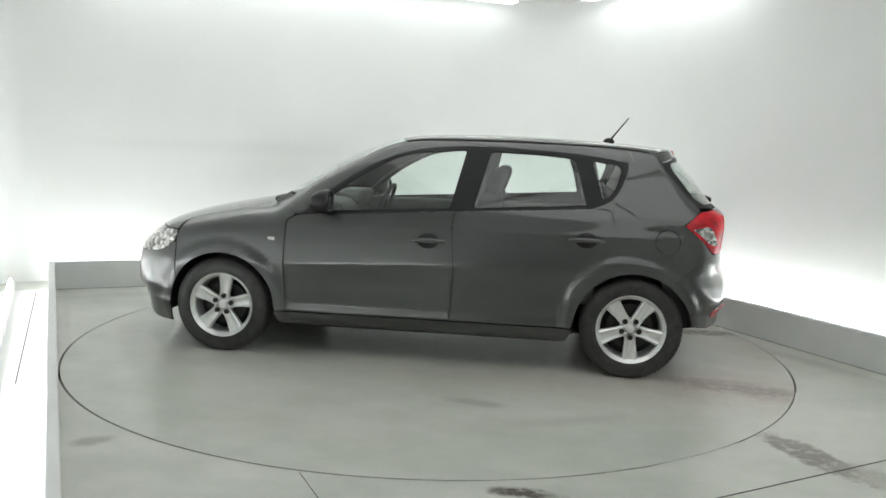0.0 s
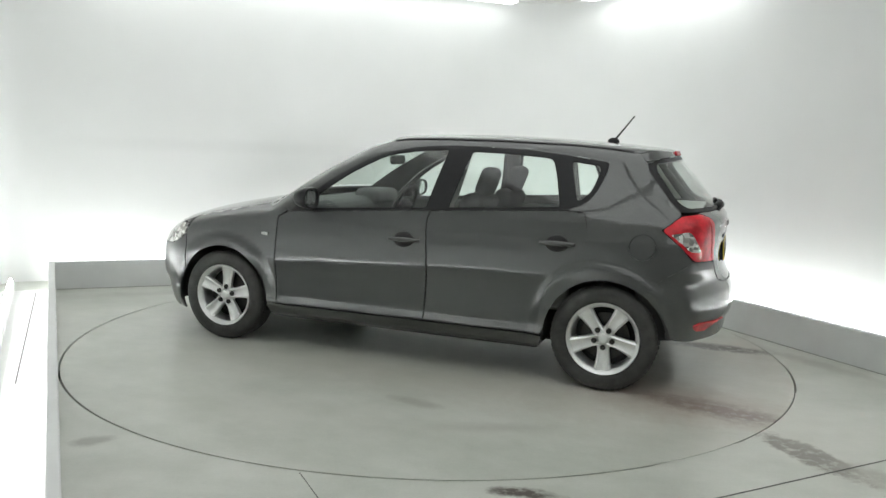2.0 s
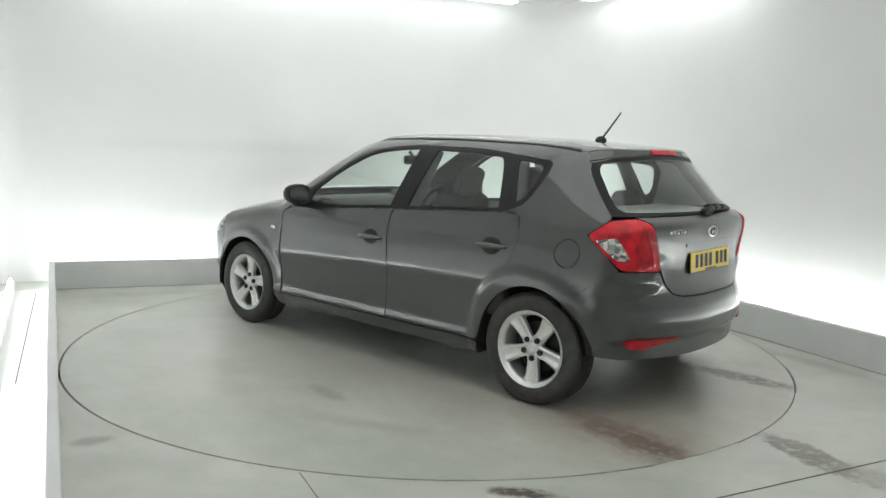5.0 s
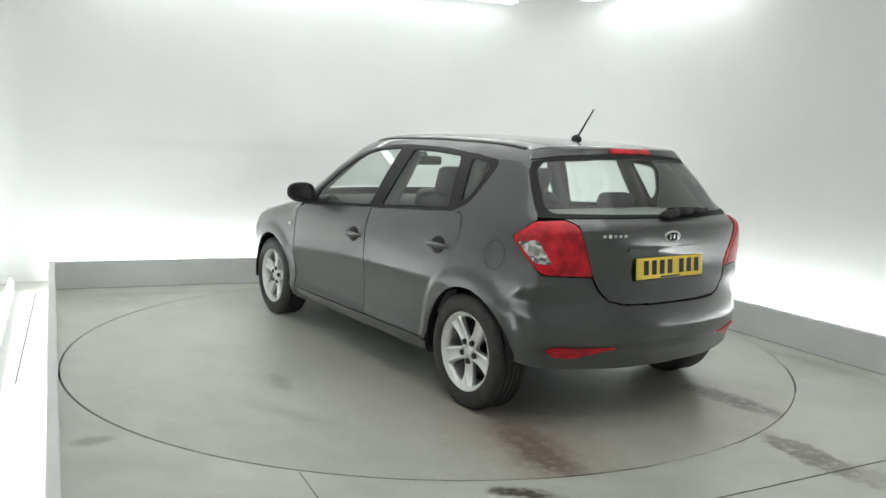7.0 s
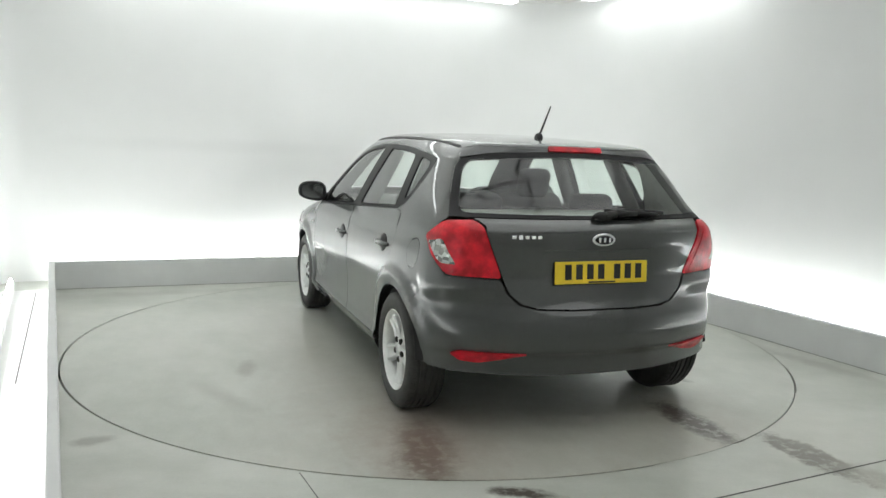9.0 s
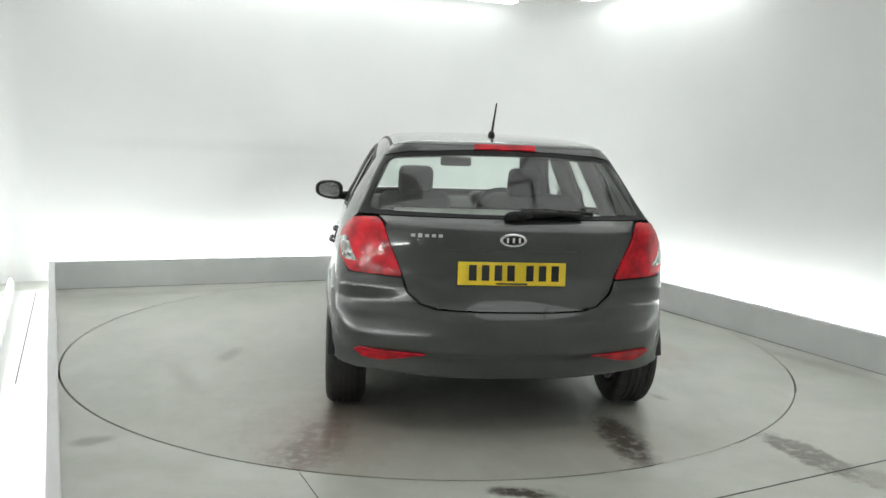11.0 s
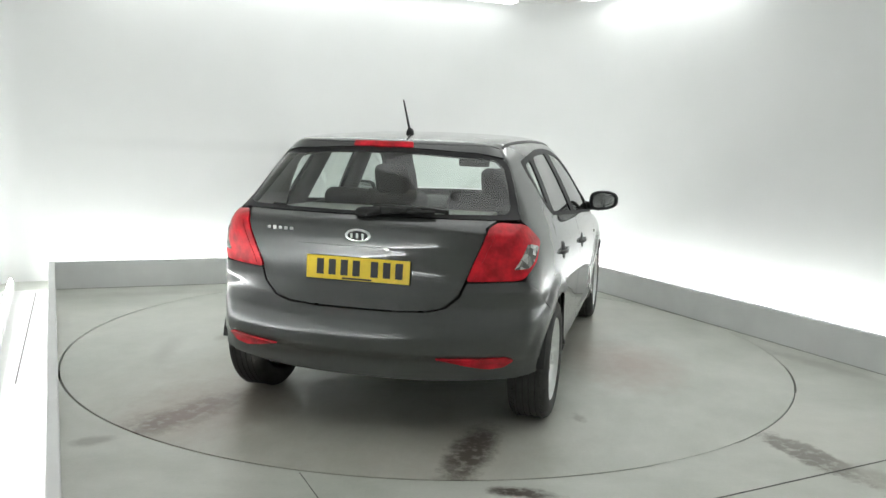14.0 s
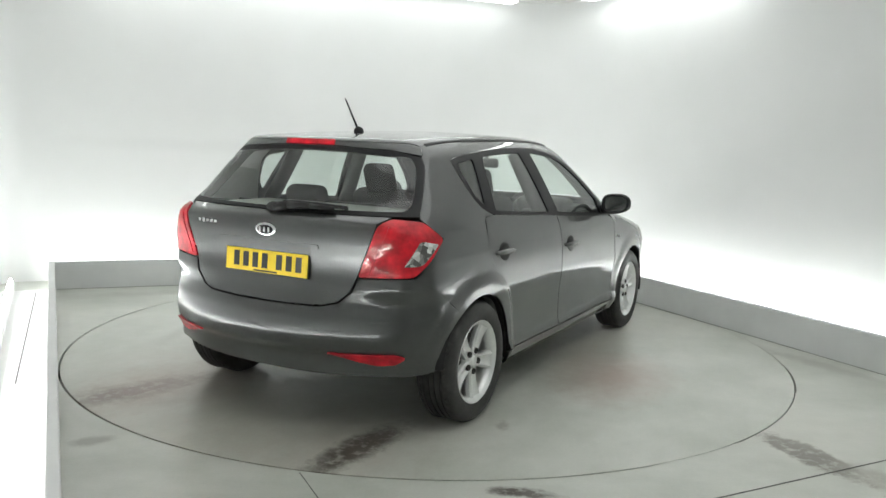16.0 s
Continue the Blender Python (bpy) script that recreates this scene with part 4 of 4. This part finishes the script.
def door_handle(door, x, z, s):
    m = at_form("left" if s > 0 else "right", x, z)
    # dark ellipsoid painting the shaded hollow behind the grip, and the grip bar
    bm = bmesh.new()
    bmesh.ops.create_uvsphere(bm, u_segments=24, v_segments=10, radius=1.0)
    bmesh.ops.scale(bm, vec=(0.070, 0.050, 0.006), verts=bm.verts)
    bmesh.ops.transform(bm, matrix=m, verts=bm.verts)
    part("handle_recess_shade", bm, PLASTIC, door, "flat black ellipse in place of the shaded hollow behind the handle", smooth=True)
    bm = bmesh.new()
    n = 18
    rings = []
    for i in range(n + 1):
        t = i / n * 2 - 1
        w = 0.0145 * (1 - 0.35 * t * t)
        rise = 0.012 + 0.022 * (1 - t ** 4)
        ring = []
        for k in range(10):
            a = 2 * math.pi * k / 10
            ring.append(bm.verts.new(m @ Vector((t * 0.108, w * math.sin(a) - 0.002, rise - 0.008 + 0.009 * math.cos(a)))))
        rings.append(ring)
    for r0, r1 in zip(rings, rings[1:]):
        for k in range(10):
            j = (k + 1) % 10
            bm.faces.new((r0[k], r0[j], r1[j], r1[k]))
    bm.faces.new(rings[0][::-1])
    bm.faces.new(rings[-1])
    bmesh.ops.recalc_face_normals(bm, faces=bm.faces)
    part("handle", bm, PAINT, door, "body-coloured pull handle", smooth=True)


def bar(p, q, r0, r1, segs=10):
    """A tapered round bar from p to q."""
    bm = bmesh.new()
    p, q = Vector(p), Vector(q)
    d = q - p
    bmesh.ops.create_cone(bm, cap_ends=True, segments=segs, radius1=r0, radius2=r1, depth=d.length,
                          matrix=Matrix.Translation((p + q) / 2) @ d.to_track_quat("Z", "Y").to_matrix().to_4x4())
    return bm


def rear_fittings(gate):
    # number plate: yellow, its characters as plain bars
    m = at_form("tail", 0.0, 0.811)
    flat = Matrix.Translation(m.translation + Vector((-0.007, 0, 0))) @ Matrix(((0, 0, -1), (-1, 0, 0), (0, 1, 0))).to_4x4() @ Matrix.Rotation(radians(-4), 4, "X")
    plate = part("number_plate", box_bm((0.52, 0.111, 0.006), (0, 0, 0.006), 0.003, 2, flat), PLATE, CAR, "yellow rear number plate")
    w, h = 0.050, 0.074
    xs = [-0.176 + i * 0.061 for i in range(4)] + [0.098 + i * 0.061 for i in range(3)]
    for x in xs:
        part("plate_bar", box_bm((w * 0.72, h, 0.002), (x - 0.012, 0.004, 0.0095), 0.0, 1, flat), INK, plate, "black character bar")
    part("plate_bar", box_bm((0.15, 0.008, 0.002), (0.0, -0.047, 0.0095), 0.0, 1, flat), INK, plate, "small dark bar at the foot of the plate")
    part("plate_holder", box_bm((0.524, 0.114, 0.010), (0, -0.003, -0.002), 0.004, 2, flat), PLASTIC, CAR, "black plate holder")
    # grip strip above the plate
    strip = rounded([(A(18.6), 0.900), (A(18.6), 0.922), (A(-18.6), 0.922), (A(-18.6), 0.900)], 0.006)
    panel("tailgate_grip", [("tail", strip)], PAINT, gate, "body-coloured grip strip", level=0.0045, gap=0.02, rim=0.010)
    # oval badge as a plain chrome ring on black
    m = at_form("tail", 0.0, 0.972)
    for name, sx, sy, hgt, mat in (("badge", 0.066, 0.033, 0.007, CHROME), ("badge_field", 0.057, 0.026, 0.010, TRIM)):
        bm = bmesh.new()
        bmesh.ops.create_uvsphere(bm, u_segments=32, v_segments=12, radius=1.0)
        bmesh.ops.scale(bm, vec=(sx, sy, hgt), verts=bm.verts)
        bmesh.ops.transform(bm, matrix=m, verts=bm.verts)
        b = part(name, bm, mat, gate if name == "badge" else CAR, "oval chrome badge" if name == "badge" else "black badge field", smooth=True)
    for k, (x, ang) in enumerate(((-0.028, 0), (0.0, 0), (0.028, 0))):
        part("badge_bar", box_bm((0.012, 0.024, 0.004), (0, 0, 0), 0.001, 1, m @ Matrix.Translation((x, 0, 0.011)) @ Matrix.Rotation(radians(ang), 4, "Z")), CHROME, CAR, "chrome badge bar")
    # model script as plain bars
    for k in range(5):
        mm = at_form("tail", A(27.2 - k * 1.75), 0.985, 0.002)
        part("script_bar", box_bm((0.021, 0.016 if k != 1 else 0.021, 0.004), (0, 0, 0), 0.003, 2, mm), CHROME, CAR, "chrome script bar")
    # wiper
    piv = at_form("tail", A(-1.0), 1.078, 0.012)
    bm = bmesh.new()
    bmesh.ops.create_uvsphere(bm, u_segments=20, v_segments=10, radius=1.0)
    bmesh.ops.scale(bm, vec=(0.055, 0.026, 0.034), verts=bm.verts)
    bmesh.ops.transform(bm, matrix=piv, verts=bm.verts)
    w = part("rear_wiper", bm, PLASTIC, CAR, "black rear wiper", smooth=True)
    pts = [at_form("tail", A(a), z, 0.022).translation for a, z in ((-1, 1.082), (-6, 1.094), (-14, 1.096), (-22, 1.092))]
    for p, q, r0, r1 in zip(pts, pts[1:], (0.024, 0.020, 0.014), (0.020, 0.014, 0.008)):
        part("wiper_arm", bar(p, q, r0, r1), PLASTIC, w, smooth=True)
    pts = [at_form("tail", A(a), z, 0.010).translation for a, z in ((-3, 1.106), (-10, 1.108), (-18, 1.104), (-26, 1.096))]
    for p, q in zip(pts, pts[1:]):
        part("wiper_blade", bar(p, q, 0.010, 0.010), PLASTIC, w, smooth=True)
    # aerial
    foot = at_form("top", -1.197, 0.0).translation
    bm = bmesh.new()
    bmesh.ops.create_uvsphere(bm, u_segments=20, v_segments=10, radius=1.0)
    bmesh.ops.scale(bm, vec=(0.040, 0.019, 0.028), verts=bm.verts)
    bmesh.ops.translate(bm, vec=foot + Vector((0.01, 0, 0.004)), verts=bm.verts)
    a = part("aerial", bm, PLASTIC, CAR, "short black roof aerial", smooth=True)
    part("mast", bar(foot + Vector((0.0, 0, 0.018)), foot + Vector((-0.120, 0, 0.176)), 0.0068, 0.0038), PLASTIC, a, smooth=True)


def door_mirror(s):
    """Mirror housing on its foot at the window's front corner."""
    way = "left" if s > 0 else "right"
    foot = at_form(way, 0.69, 0.985)
    c = Vector((0.625, 0.955 * s, 1.035))
    bm = bmesh.new()
    n, k = 20, 28
    rings = []
    for i in range(n + 1):
        t = i / n
        x = 0.075 - 0.125 * t
        w = math.sin(min(1.0, t * 1.02) * math.pi / 2) ** 0.5 * (1 - 0.10 * step(0.8, 1.0, t))
        ring = []
        for j in range(k):
            a = 2 * math.pi * j / k
            ca, sa = math.cos(a), math.sin(a)
            y = 0.108 * w * math.copysign(abs(ca) ** 0.75, ca)
            z = 0.074 * w * math.copysign(abs(sa) ** 0.75, sa)
            if z < 0:
                z *= 1.0 - 0.25 * (y / 0.108 + 0.0)
            ring.append(bm.verts.new(c + Vector((x, y * s, z))))
        rings.append(ring)
    for r0, r1 in zip(rings, rings[1:]):
        for j in range(k):
            q = (j + 1) % k
            bm.faces.new((r0[j], r0[q], r1[q], r1[j]))
    bm.faces.new(rings[0])
    # rolled rim and a sunk back
    last = rings[-1]
    for dx, f in ((0.0, 0.90), (0.014, 0.88)):
        ring = []
        for v in last:
            o = v.co - c
            ring.append(bm.verts.new(c + Vector((-0.05 + dx, o.y * f, o.z * f))))
        for j in range(k):
            q = (j + 1) % k
            bm.faces.new((last[j], last[q], ring[q], ring[j]))
        last = ring
    bm.faces.new(last)
    bmesh.ops.recalc_face_normals(bm, faces=bm.faces)
    h = part("door_mirror", bm, TRIM, CAR, "door mirror with dark housing", smooth=True)
    h.data.set_sharp_from_angle(angle=radians(50))
    bm = bmesh.new()
    vs = [bm.verts.new((v[0] - 0.003, v[1], v[2])) for v in [(c.x - 0.036, c.y + (p[0]) * s, c.z + p[1]) for p in
          rounded([(0.088, 0.058), (-0.088, 0.058), (-0.084, -0.058), (0.070, -0.046)], 0.03)]]
    bm.faces.new(vs)
    bmesh.ops.solidify(bm, geom=bm.faces[:], thickness=0.003)
    bmesh.ops.recalc_face_normals(bm, faces=bm.faces)
    part("mirror_glass", bm, MIRROR, h, "silvered mirror glass")
    p = foot.translation
    part("mirror_foot", bar(p - Vector((0, 0.01 * s, 0.0)), c + Vector((0.02, -0.03 * s, -0.045)), 0.034, 0.028, 16), PLASTIC, h, "black mirror foot", smooth=True)
    tri = rounded([(0.795, BELT(0.795) + 0.004), (0.735, 1.000), (0.605, 1.080), (0.625, BELT(0.62) + 0.010)], 0.01)
    panel("mirror_corner", [(way, tri)], PLASTIC, CAR, "black corner trim behind the mirror", level=0.005, gap=0.02, rim=0.008)


# ---------- wheels ----------
def lathe(profile, segs, closed=True):
    """A profile of (radius, width) turned round the y axis."""
    V, F = [], []
    n = len(profile)
    for i in range(segs):
        a = 2 * math.pi * i / segs
        for r, w in profile:
            V.append((r * math.cos(a), w, r * math.sin(a)))
    for i in range(segs):
        j = (i + 1) % segs
        for k in range(n if closed else n - 1):
            q = (k + 1) % n
            F.append((i * n + k, j * n + k, j * n + q, i * n + q))
    return V, F


def fix(me):
    bm = bmesh.new()
    bm.from_mesh(me)
    bmesh.ops.recalc_face_normals(bm, faces=bm.faces)
    bm.to_mesh(me)
    bm.free()
    return me


def wheel():
    """A wheel round its hub; the outer face looks to +y."""
    w = new("wheel")
    w.parent = CAR
    tagged(w, "five-spoke silver alloy wheel with black tyre")
    R, hw = WHEEL_R, 0.103
    prof = [(0.205, 0.070), (0.212, 0.088), (0.225, 0.0985), (0.245, 0.1035), (0.268, 0.1045), (0.288, 0.099), (0.300, 0.090), (0.307, 0.080), (R - 0.0008, 0.070)]
    for g in (0.046, 0.014):
        prof += [(R, g + 0.006), (R - 0.007, g + 0.005), (R - 0.007, g - 0.003), (R, g - 0.004)]
    half = prof[:]
    prof = half + [(r, -y) for r, y in half[::-1]] + [(0.198, -0.07), (0.198, 0.07)]
    V, F = lathe(prof, 96)
    part("tyre", fix(mesh_from("tyre", V, F, RUBBER, True)), RUBBER, w, "black rubber tyre").data.set_sharp_from_angle(angle=radians(38))
    # shoulder blocks
    bm = bmesh.new()
    for i in range(60):
        a = 2 * math.pi * i / 60
        for sy in (1, -1):
            m = Matrix.Rotation(a, 4, "Y") @ Matrix.Translation((R - 0.006, 0.073 * sy, 0)) @ Matrix.Rotation(radians(28 * sy), 4, "Z")
            b = box_bm((0.010, 0.022, 0.021), (0, 0, 0), 0.0, 1, m)
            tmp = bpy.data.meshes.new("tmp")
            b.to_mesh(tmp)
            b.free()
            bm.from_mesh(tmp)
            bpy.data.meshes.remove(tmp)
    tagged(part("tread", bm, RUBBER, w, "tread blocks of the tyre"), kind="stuff")
    barrel = [(0.206, 0.088), (0.213, 0.096), (0.216, 0.093), (0.209, 0.070), (0.192, 0.055), (0.186, -0.02), (0.186, -0.09), (0.180, -0.09), (0.180, -0.02), (0.185, 0.055), (0.194, 0.080)]
    V, F = lathe(barrel, 80)
    rim = part("rim", fix(mesh_from("rim", V, F, ALLOY, True)), ALLOY, w, "silver alloy rim")
    rim.data.set_sharp_from_angle(angle=radians(40))
    V, F = lathe([(0.0, 0.0), (0.142, 0.0), (0.142, -0.012), (0.0, -0.012)], 40, False)
    part("brake_disc", fix(mesh_from("brake_disc", V, F, IRON, True)), IRON, w, "dark iron brake disc").data.set_sharp_from_angle(angle=radians(40))
    V, F = lathe([(0.0, -0.03), (0.188, -0.03)], 40, False)
    part("wheel_back", mesh_from("wheel_back", V, F, SEALED), SEALED, w, "dark wheel back")
    # five spokes, each broad, with a raised middle and dished towards the hub
    for k in range(5):
        a0 = radians(-90 + 72 * k)
        bm = bmesh.new()
        rows = []
        for i in range(13):
            t = i / 12
            r = 0.030 + (0.200 - 0.030) * t
            wd = 0.033 + 0.004 * (1 - t) + 0.022 * (max(0.0, t - 0.25) / 0.75) ** 1.4
            face = 0.072 + 0.012 * t - 0.010 * math.sin(math.pi * t)
            cross = [(-1.0, -0.030), (-0.93, -0.009), (-0.66, 0.0), (-0.40, -0.007), (0.0, -0.0095), (0.40, -0.007), (0.66, 0.0), (0.93, -0.009), (1.0, -0.030)]
            row = []
            for q, d in cross:
                ang = a0
                x, z = r, q * wd
                row.append(bm.verts.new((x * math.cos(ang) - z * math.sin(ang), face + d, x * math.sin(ang) + z * math.cos(ang))))
            rows.append(row)
        for r0, r1 in zip(rows, rows[1:]):
            for j in range(8):
                bm.faces.new((r0[j], r0[j + 1], r1[j + 1], r1[j]))
        bmesh.ops.recalc_face_normals(bm, faces=bm.faces)
        if bm.faces[3].normal.y < 0:
            bmesh.ops.reverse_faces(bm, faces=bm.faces)
        sp = part("spoke", bm, ALLOY, rim, smooth=True)
        sp.data.set_sharp_from_angle(angle=radians(35))
        # wheel bolt between two spokes' roots
        ab = a0 + radians(0)
        rb = 0.056
        V, F = lathe([(0.0, 0.070), (0.0085, 0.070), (0.0105, 0.0735), (0.0150, 0.0735), (0.0160, 0.070), (0.0160, 0.060)], 14, False)
        V = [(x + rb * math.cos(ab), y, z + rb * math.sin(ab)) for x, y, z in V]
        part("bolt_hole", fix(mesh_from("bolt_hole", V, F, IRON, True)), IRON, rim, "dark wheel bolt")
    V, F = lathe([(0.0, 0.078), (0.022, 0.0775), (0.029, 0.074), (0.031, 0.066), (0.058, 0.064), (0.066, 0.055), (0.066, 0.03)], 40, False)
    part("hub_cap", fix(mesh_from("hub_cap", V, F, ALLOY, True)), ALLOY, rim, "silver hub cap")
    return w


def place_wheels():
    w = wheel()
    spin = {(1, 1): 29, (-1, 1): 2, (-1, -1): 8, (1, -1): 30}
    first = True
    for (sx, sy), a in spin.items():
        m = Matrix.Translation((AXLE * sx, 0.778 * sy, HUB_Z + 0.007)) @ (Matrix.Rotation(math.pi, 4, "Z") if sy < 0 else Matrix.Identity(4)) @ Matrix.Rotation(radians(a), 4, "Y")
        if first:
            w.matrix_basis = m
            first = False
        else:
            copy_thing(w, m)
    for sx in (1, -1):
        for sy in (1, -1):
            # wheel house
            V, F = [], []
            n = 28
            for i in range(n + 1):
                a = radians(-8 + ((198 if sx > 0 else 181) * i / n))
                for r, y in ((ARCH_R + 0.003, 0.872 if sx > 0 else 0.868), (ARCH_R + 0.02, 0.84), (ARCH_R + 0.02, 0.50), (0.05, 0.50)):
                    V.append((AXLE * sx + r * math.cos(a), y * sy, HUB_Z + r * math.sin(a)))
            for i in range(n):
                for k in range(3):
                    F.append((i * 4 + k, i * 4 + 4 + k, i * 4 + 5 + k, i * 4 + 1 + k))
            part("wheel_house", mesh_from("wheel_house", V, F, SEALED, True), SEALED, CAR, "black wheel house lining")


# ---------- cabin ----------
def soft_box(size, at, bevel, m=None):
    return box_bm(size, at, bevel, 4, m)


def lathe_any(p0, p1, r):
    return bar(p0, p1, r, r, 10)


def cabin():
    part("floor_pan", box_bm((3.15, 1.20, 0.06), (0.15, 0, 0.23), 0.02), SEALED, CAR, "dark underbody")
    part("floor_pan", box_bm((1.85, 1.60, 0.06), (0.0, 0, 0.22), 0.02), SEALED, CAR, "dark underbody")
    part("boot_floor", box_bm((0.75, 1.10, 0.05), (-1.50, 0, 0.66), 0.02), LINING, CAR, "grey boot floor")
    part("parcel_shelf", box_bm((0.46, 1.08, 0.025), (-1.56, 0, 1.055), 0.01), PALE, CAR, "pale grey parcel shelf")
    dash = part("dashboard", soft_box((0.42, 1.42, 0.30), (0.88, 0, 0.84), 0.09), LINING, CAR, "dark grey dashboard")
    part("instrument_hood", soft_box((0.22, 0.40, 0.12), (0.74, -0.36, 0.985), 0.05), LINING, dash)
    for y in (0.36, -0.36):
        lean = Matrix.Rotation(radians(-20), 4, "Y")
        seat = part("front_seat", soft_box((0.50, 0.50, 0.17), (0.02, y, 0.50), 0.06), CLOTH, CAR, "dark cloth front seat", smooth=True)
        part("seat_back", soft_box((0.15, 0.47, 0.62), (0, 0, 0.28), 0.065, Matrix.Translation((-0.20, y, 0.54)) @ lean), CLOTH, seat, smooth=True)
        part("headrest", soft_box((0.10, 0.225, 0.20), (0, 0, 0.672), 0.045, Matrix.Translation((-0.20, y, 0.54)) @ lean), CLOTH, seat, smooth=True)
        for dy in (-0.06, 0.06):
            part("headrest_post", bar(Vector((-0.40, y + dy, 1.09)), Vector((-0.425, y + dy, 1.17)), 0.006, 0.006, 8), CHROME, seat)
    bench = part("rear_seat", soft_box((0.48, 1.26, 0.18), (-0.80, 0, 0.52), 0.06), CLOTH, CAR, "dark cloth rear bench seat", smooth=True)
    lean = Matrix.Rotation(radians(-18), 4, "Y")
    part("seat_back", soft_box((0.16, 1.26, 0.52), (0, 0, 0.26), 0.06, Matrix.Translation((-1.02, 0, 0.56)) @ lean), CLOTH, bench, smooth=True)
    for y in (0.36, -0.36):
        part("headrest", soft_box((0.11, 0.27, 0.12), (0, 0, 0.555), 0.045, Matrix.Translation((-1.02, y, 0.56)) @ lean), CLOTH, bench, smooth=True)
    # steering wheel on the car's right
    V, F = [], []
    n, k = 40, 10
    for i in range(n):
        a = 2 * math.pi * i / n
        for j in range(k):
            b = 2 * math.pi * j / k
            r = 0.182 + 0.016 * math.cos(b)
            V.append((0.016 * math.sin(b), r * math.cos(a), r * math.sin(a)))
    for i in range(n):
        for j in range(k):
            F.append((i * k + j, ((i + 1) % n) * k + j, ((i + 1) % n) * k + (j + 1) % k, i * k + (j + 1) % k))
    me = fix(mesh_from("steering_wheel", V, F, PLASTIC, True))
    sw = part("steering_wheel", me, PLASTIC, CAR, "black steering wheel")
    sw.matrix_basis = Matrix.Translation((0.50, -0.36, 0.915)) @ Matrix.Rotation(radians(-25), 4, "Y")
    part("wheel_boss", soft_box((0.05, 0.16, 0.13), (0.0, 0, -0.01), 0.03), PLASTIC, sw, smooth=True)
    for a in (0, 180, 270):
        part("wheel_spoke", box_bm((0.015, 0.13, 0.032), (0, 0.11, 0), 0.006, 2, Matrix.Rotation(radians(a), 4, "X")), PLASTIC, sw)
    mir = part("rear_view_mirror", soft_box((0.035, 0.235, 0.068), (0.40, 0.0, 1.285), 0.02), PLASTIC, CAR, "black rear-view mirror", smooth=True)
    part("mirror_stalk", bar(Vector((0.41, 0, 1.30)), Vector((0.46, 0, 1.345)), 0.012, 0.014), PLASTIC, mir)
    for s in (1, -1):
        # pillar trims inside
        for (x0, z0, y0), (x1, z1, y1), w in (((-0.27, 0.95, 0.775), (-0.34, 1.37, 0.575), 0.05), ((-1.10, 1.0, 0.745), (-1.02, 1.36, 0.575), 0.045), ):
            part("pillar_trim", bar(Vector((x0, y0 * s, z0)), Vector((x1, y1 * s, z1)), w, w * 0.9, 12), LINING, CAR, "grey pillar trim", smooth=True)
        way = "left" if s > 0 else "right"
        lining = [(x + 0.01, z) for x, z in tail_line if z > 1.03]
        edge = [(-1.19, 1.04), (-1.255, 1.17), (-1.30, 1.28), (-1.31, 1.345)]
        panel("pillar_lining", [(way, lining + [(-1.36, 1.37)] + edge[::-1])], PALE, CAR, "pale grey lining of the rear pillar", level=-0.05, rim=0, seam=0, gap=0.05)
        wrap = [(A(64.5), 1.04), (A(64.5), 1.35), (A(53.5), 1.335), (A(53.0), 1.28), (A(51.0), 1.17), (A(49.5), 1.07)]
        panel("pillar_lining", [("tail", wrap if s > 0 else flip(wrap))], PALE, CAR, "pale grey lining of the rear pillar", level=-0.045, rim=0, seam=0, gap=0.05)
        part("door_trim", soft_box((1.95, 0.07, 0.52), (-0.12, 0.785 * s, 0.70), 0.03), LINING, CAR, "dark grey door lining", smooth=True)


skin()
door_mirror(1)
door_mirror(-1)
place_wheels()
cabin()


# ================= what moves =================
TURN = [(0.0, 172.79), (1.0, 166.3), (2.0, 159.45), (3.0, 152.56), (4.0, 145.69), (6.5, 128.2), (9.0, 110.3),
        (11.5, 92.75), (12.5, 85.64), (13.5, 78.45), (14.5, 71.28), (16.0, 60.71)]
CAR_AT = Vector((-0.018, -0.187, 0.0))     # the car's middle, from the axis, in the car's own directions


def motions():
    table, car = [], []
    for t, a in TURN:
        m = Matrix.Translation(CENTRE) @ Matrix.Rotation(radians(a), 4, "Z")
        table.append((t, m))
        car.append((t, m @ Matrix.Translation(CAR_AT)))
    walk(TURNTABLE, table)
    walk(CAR, car)


motions()
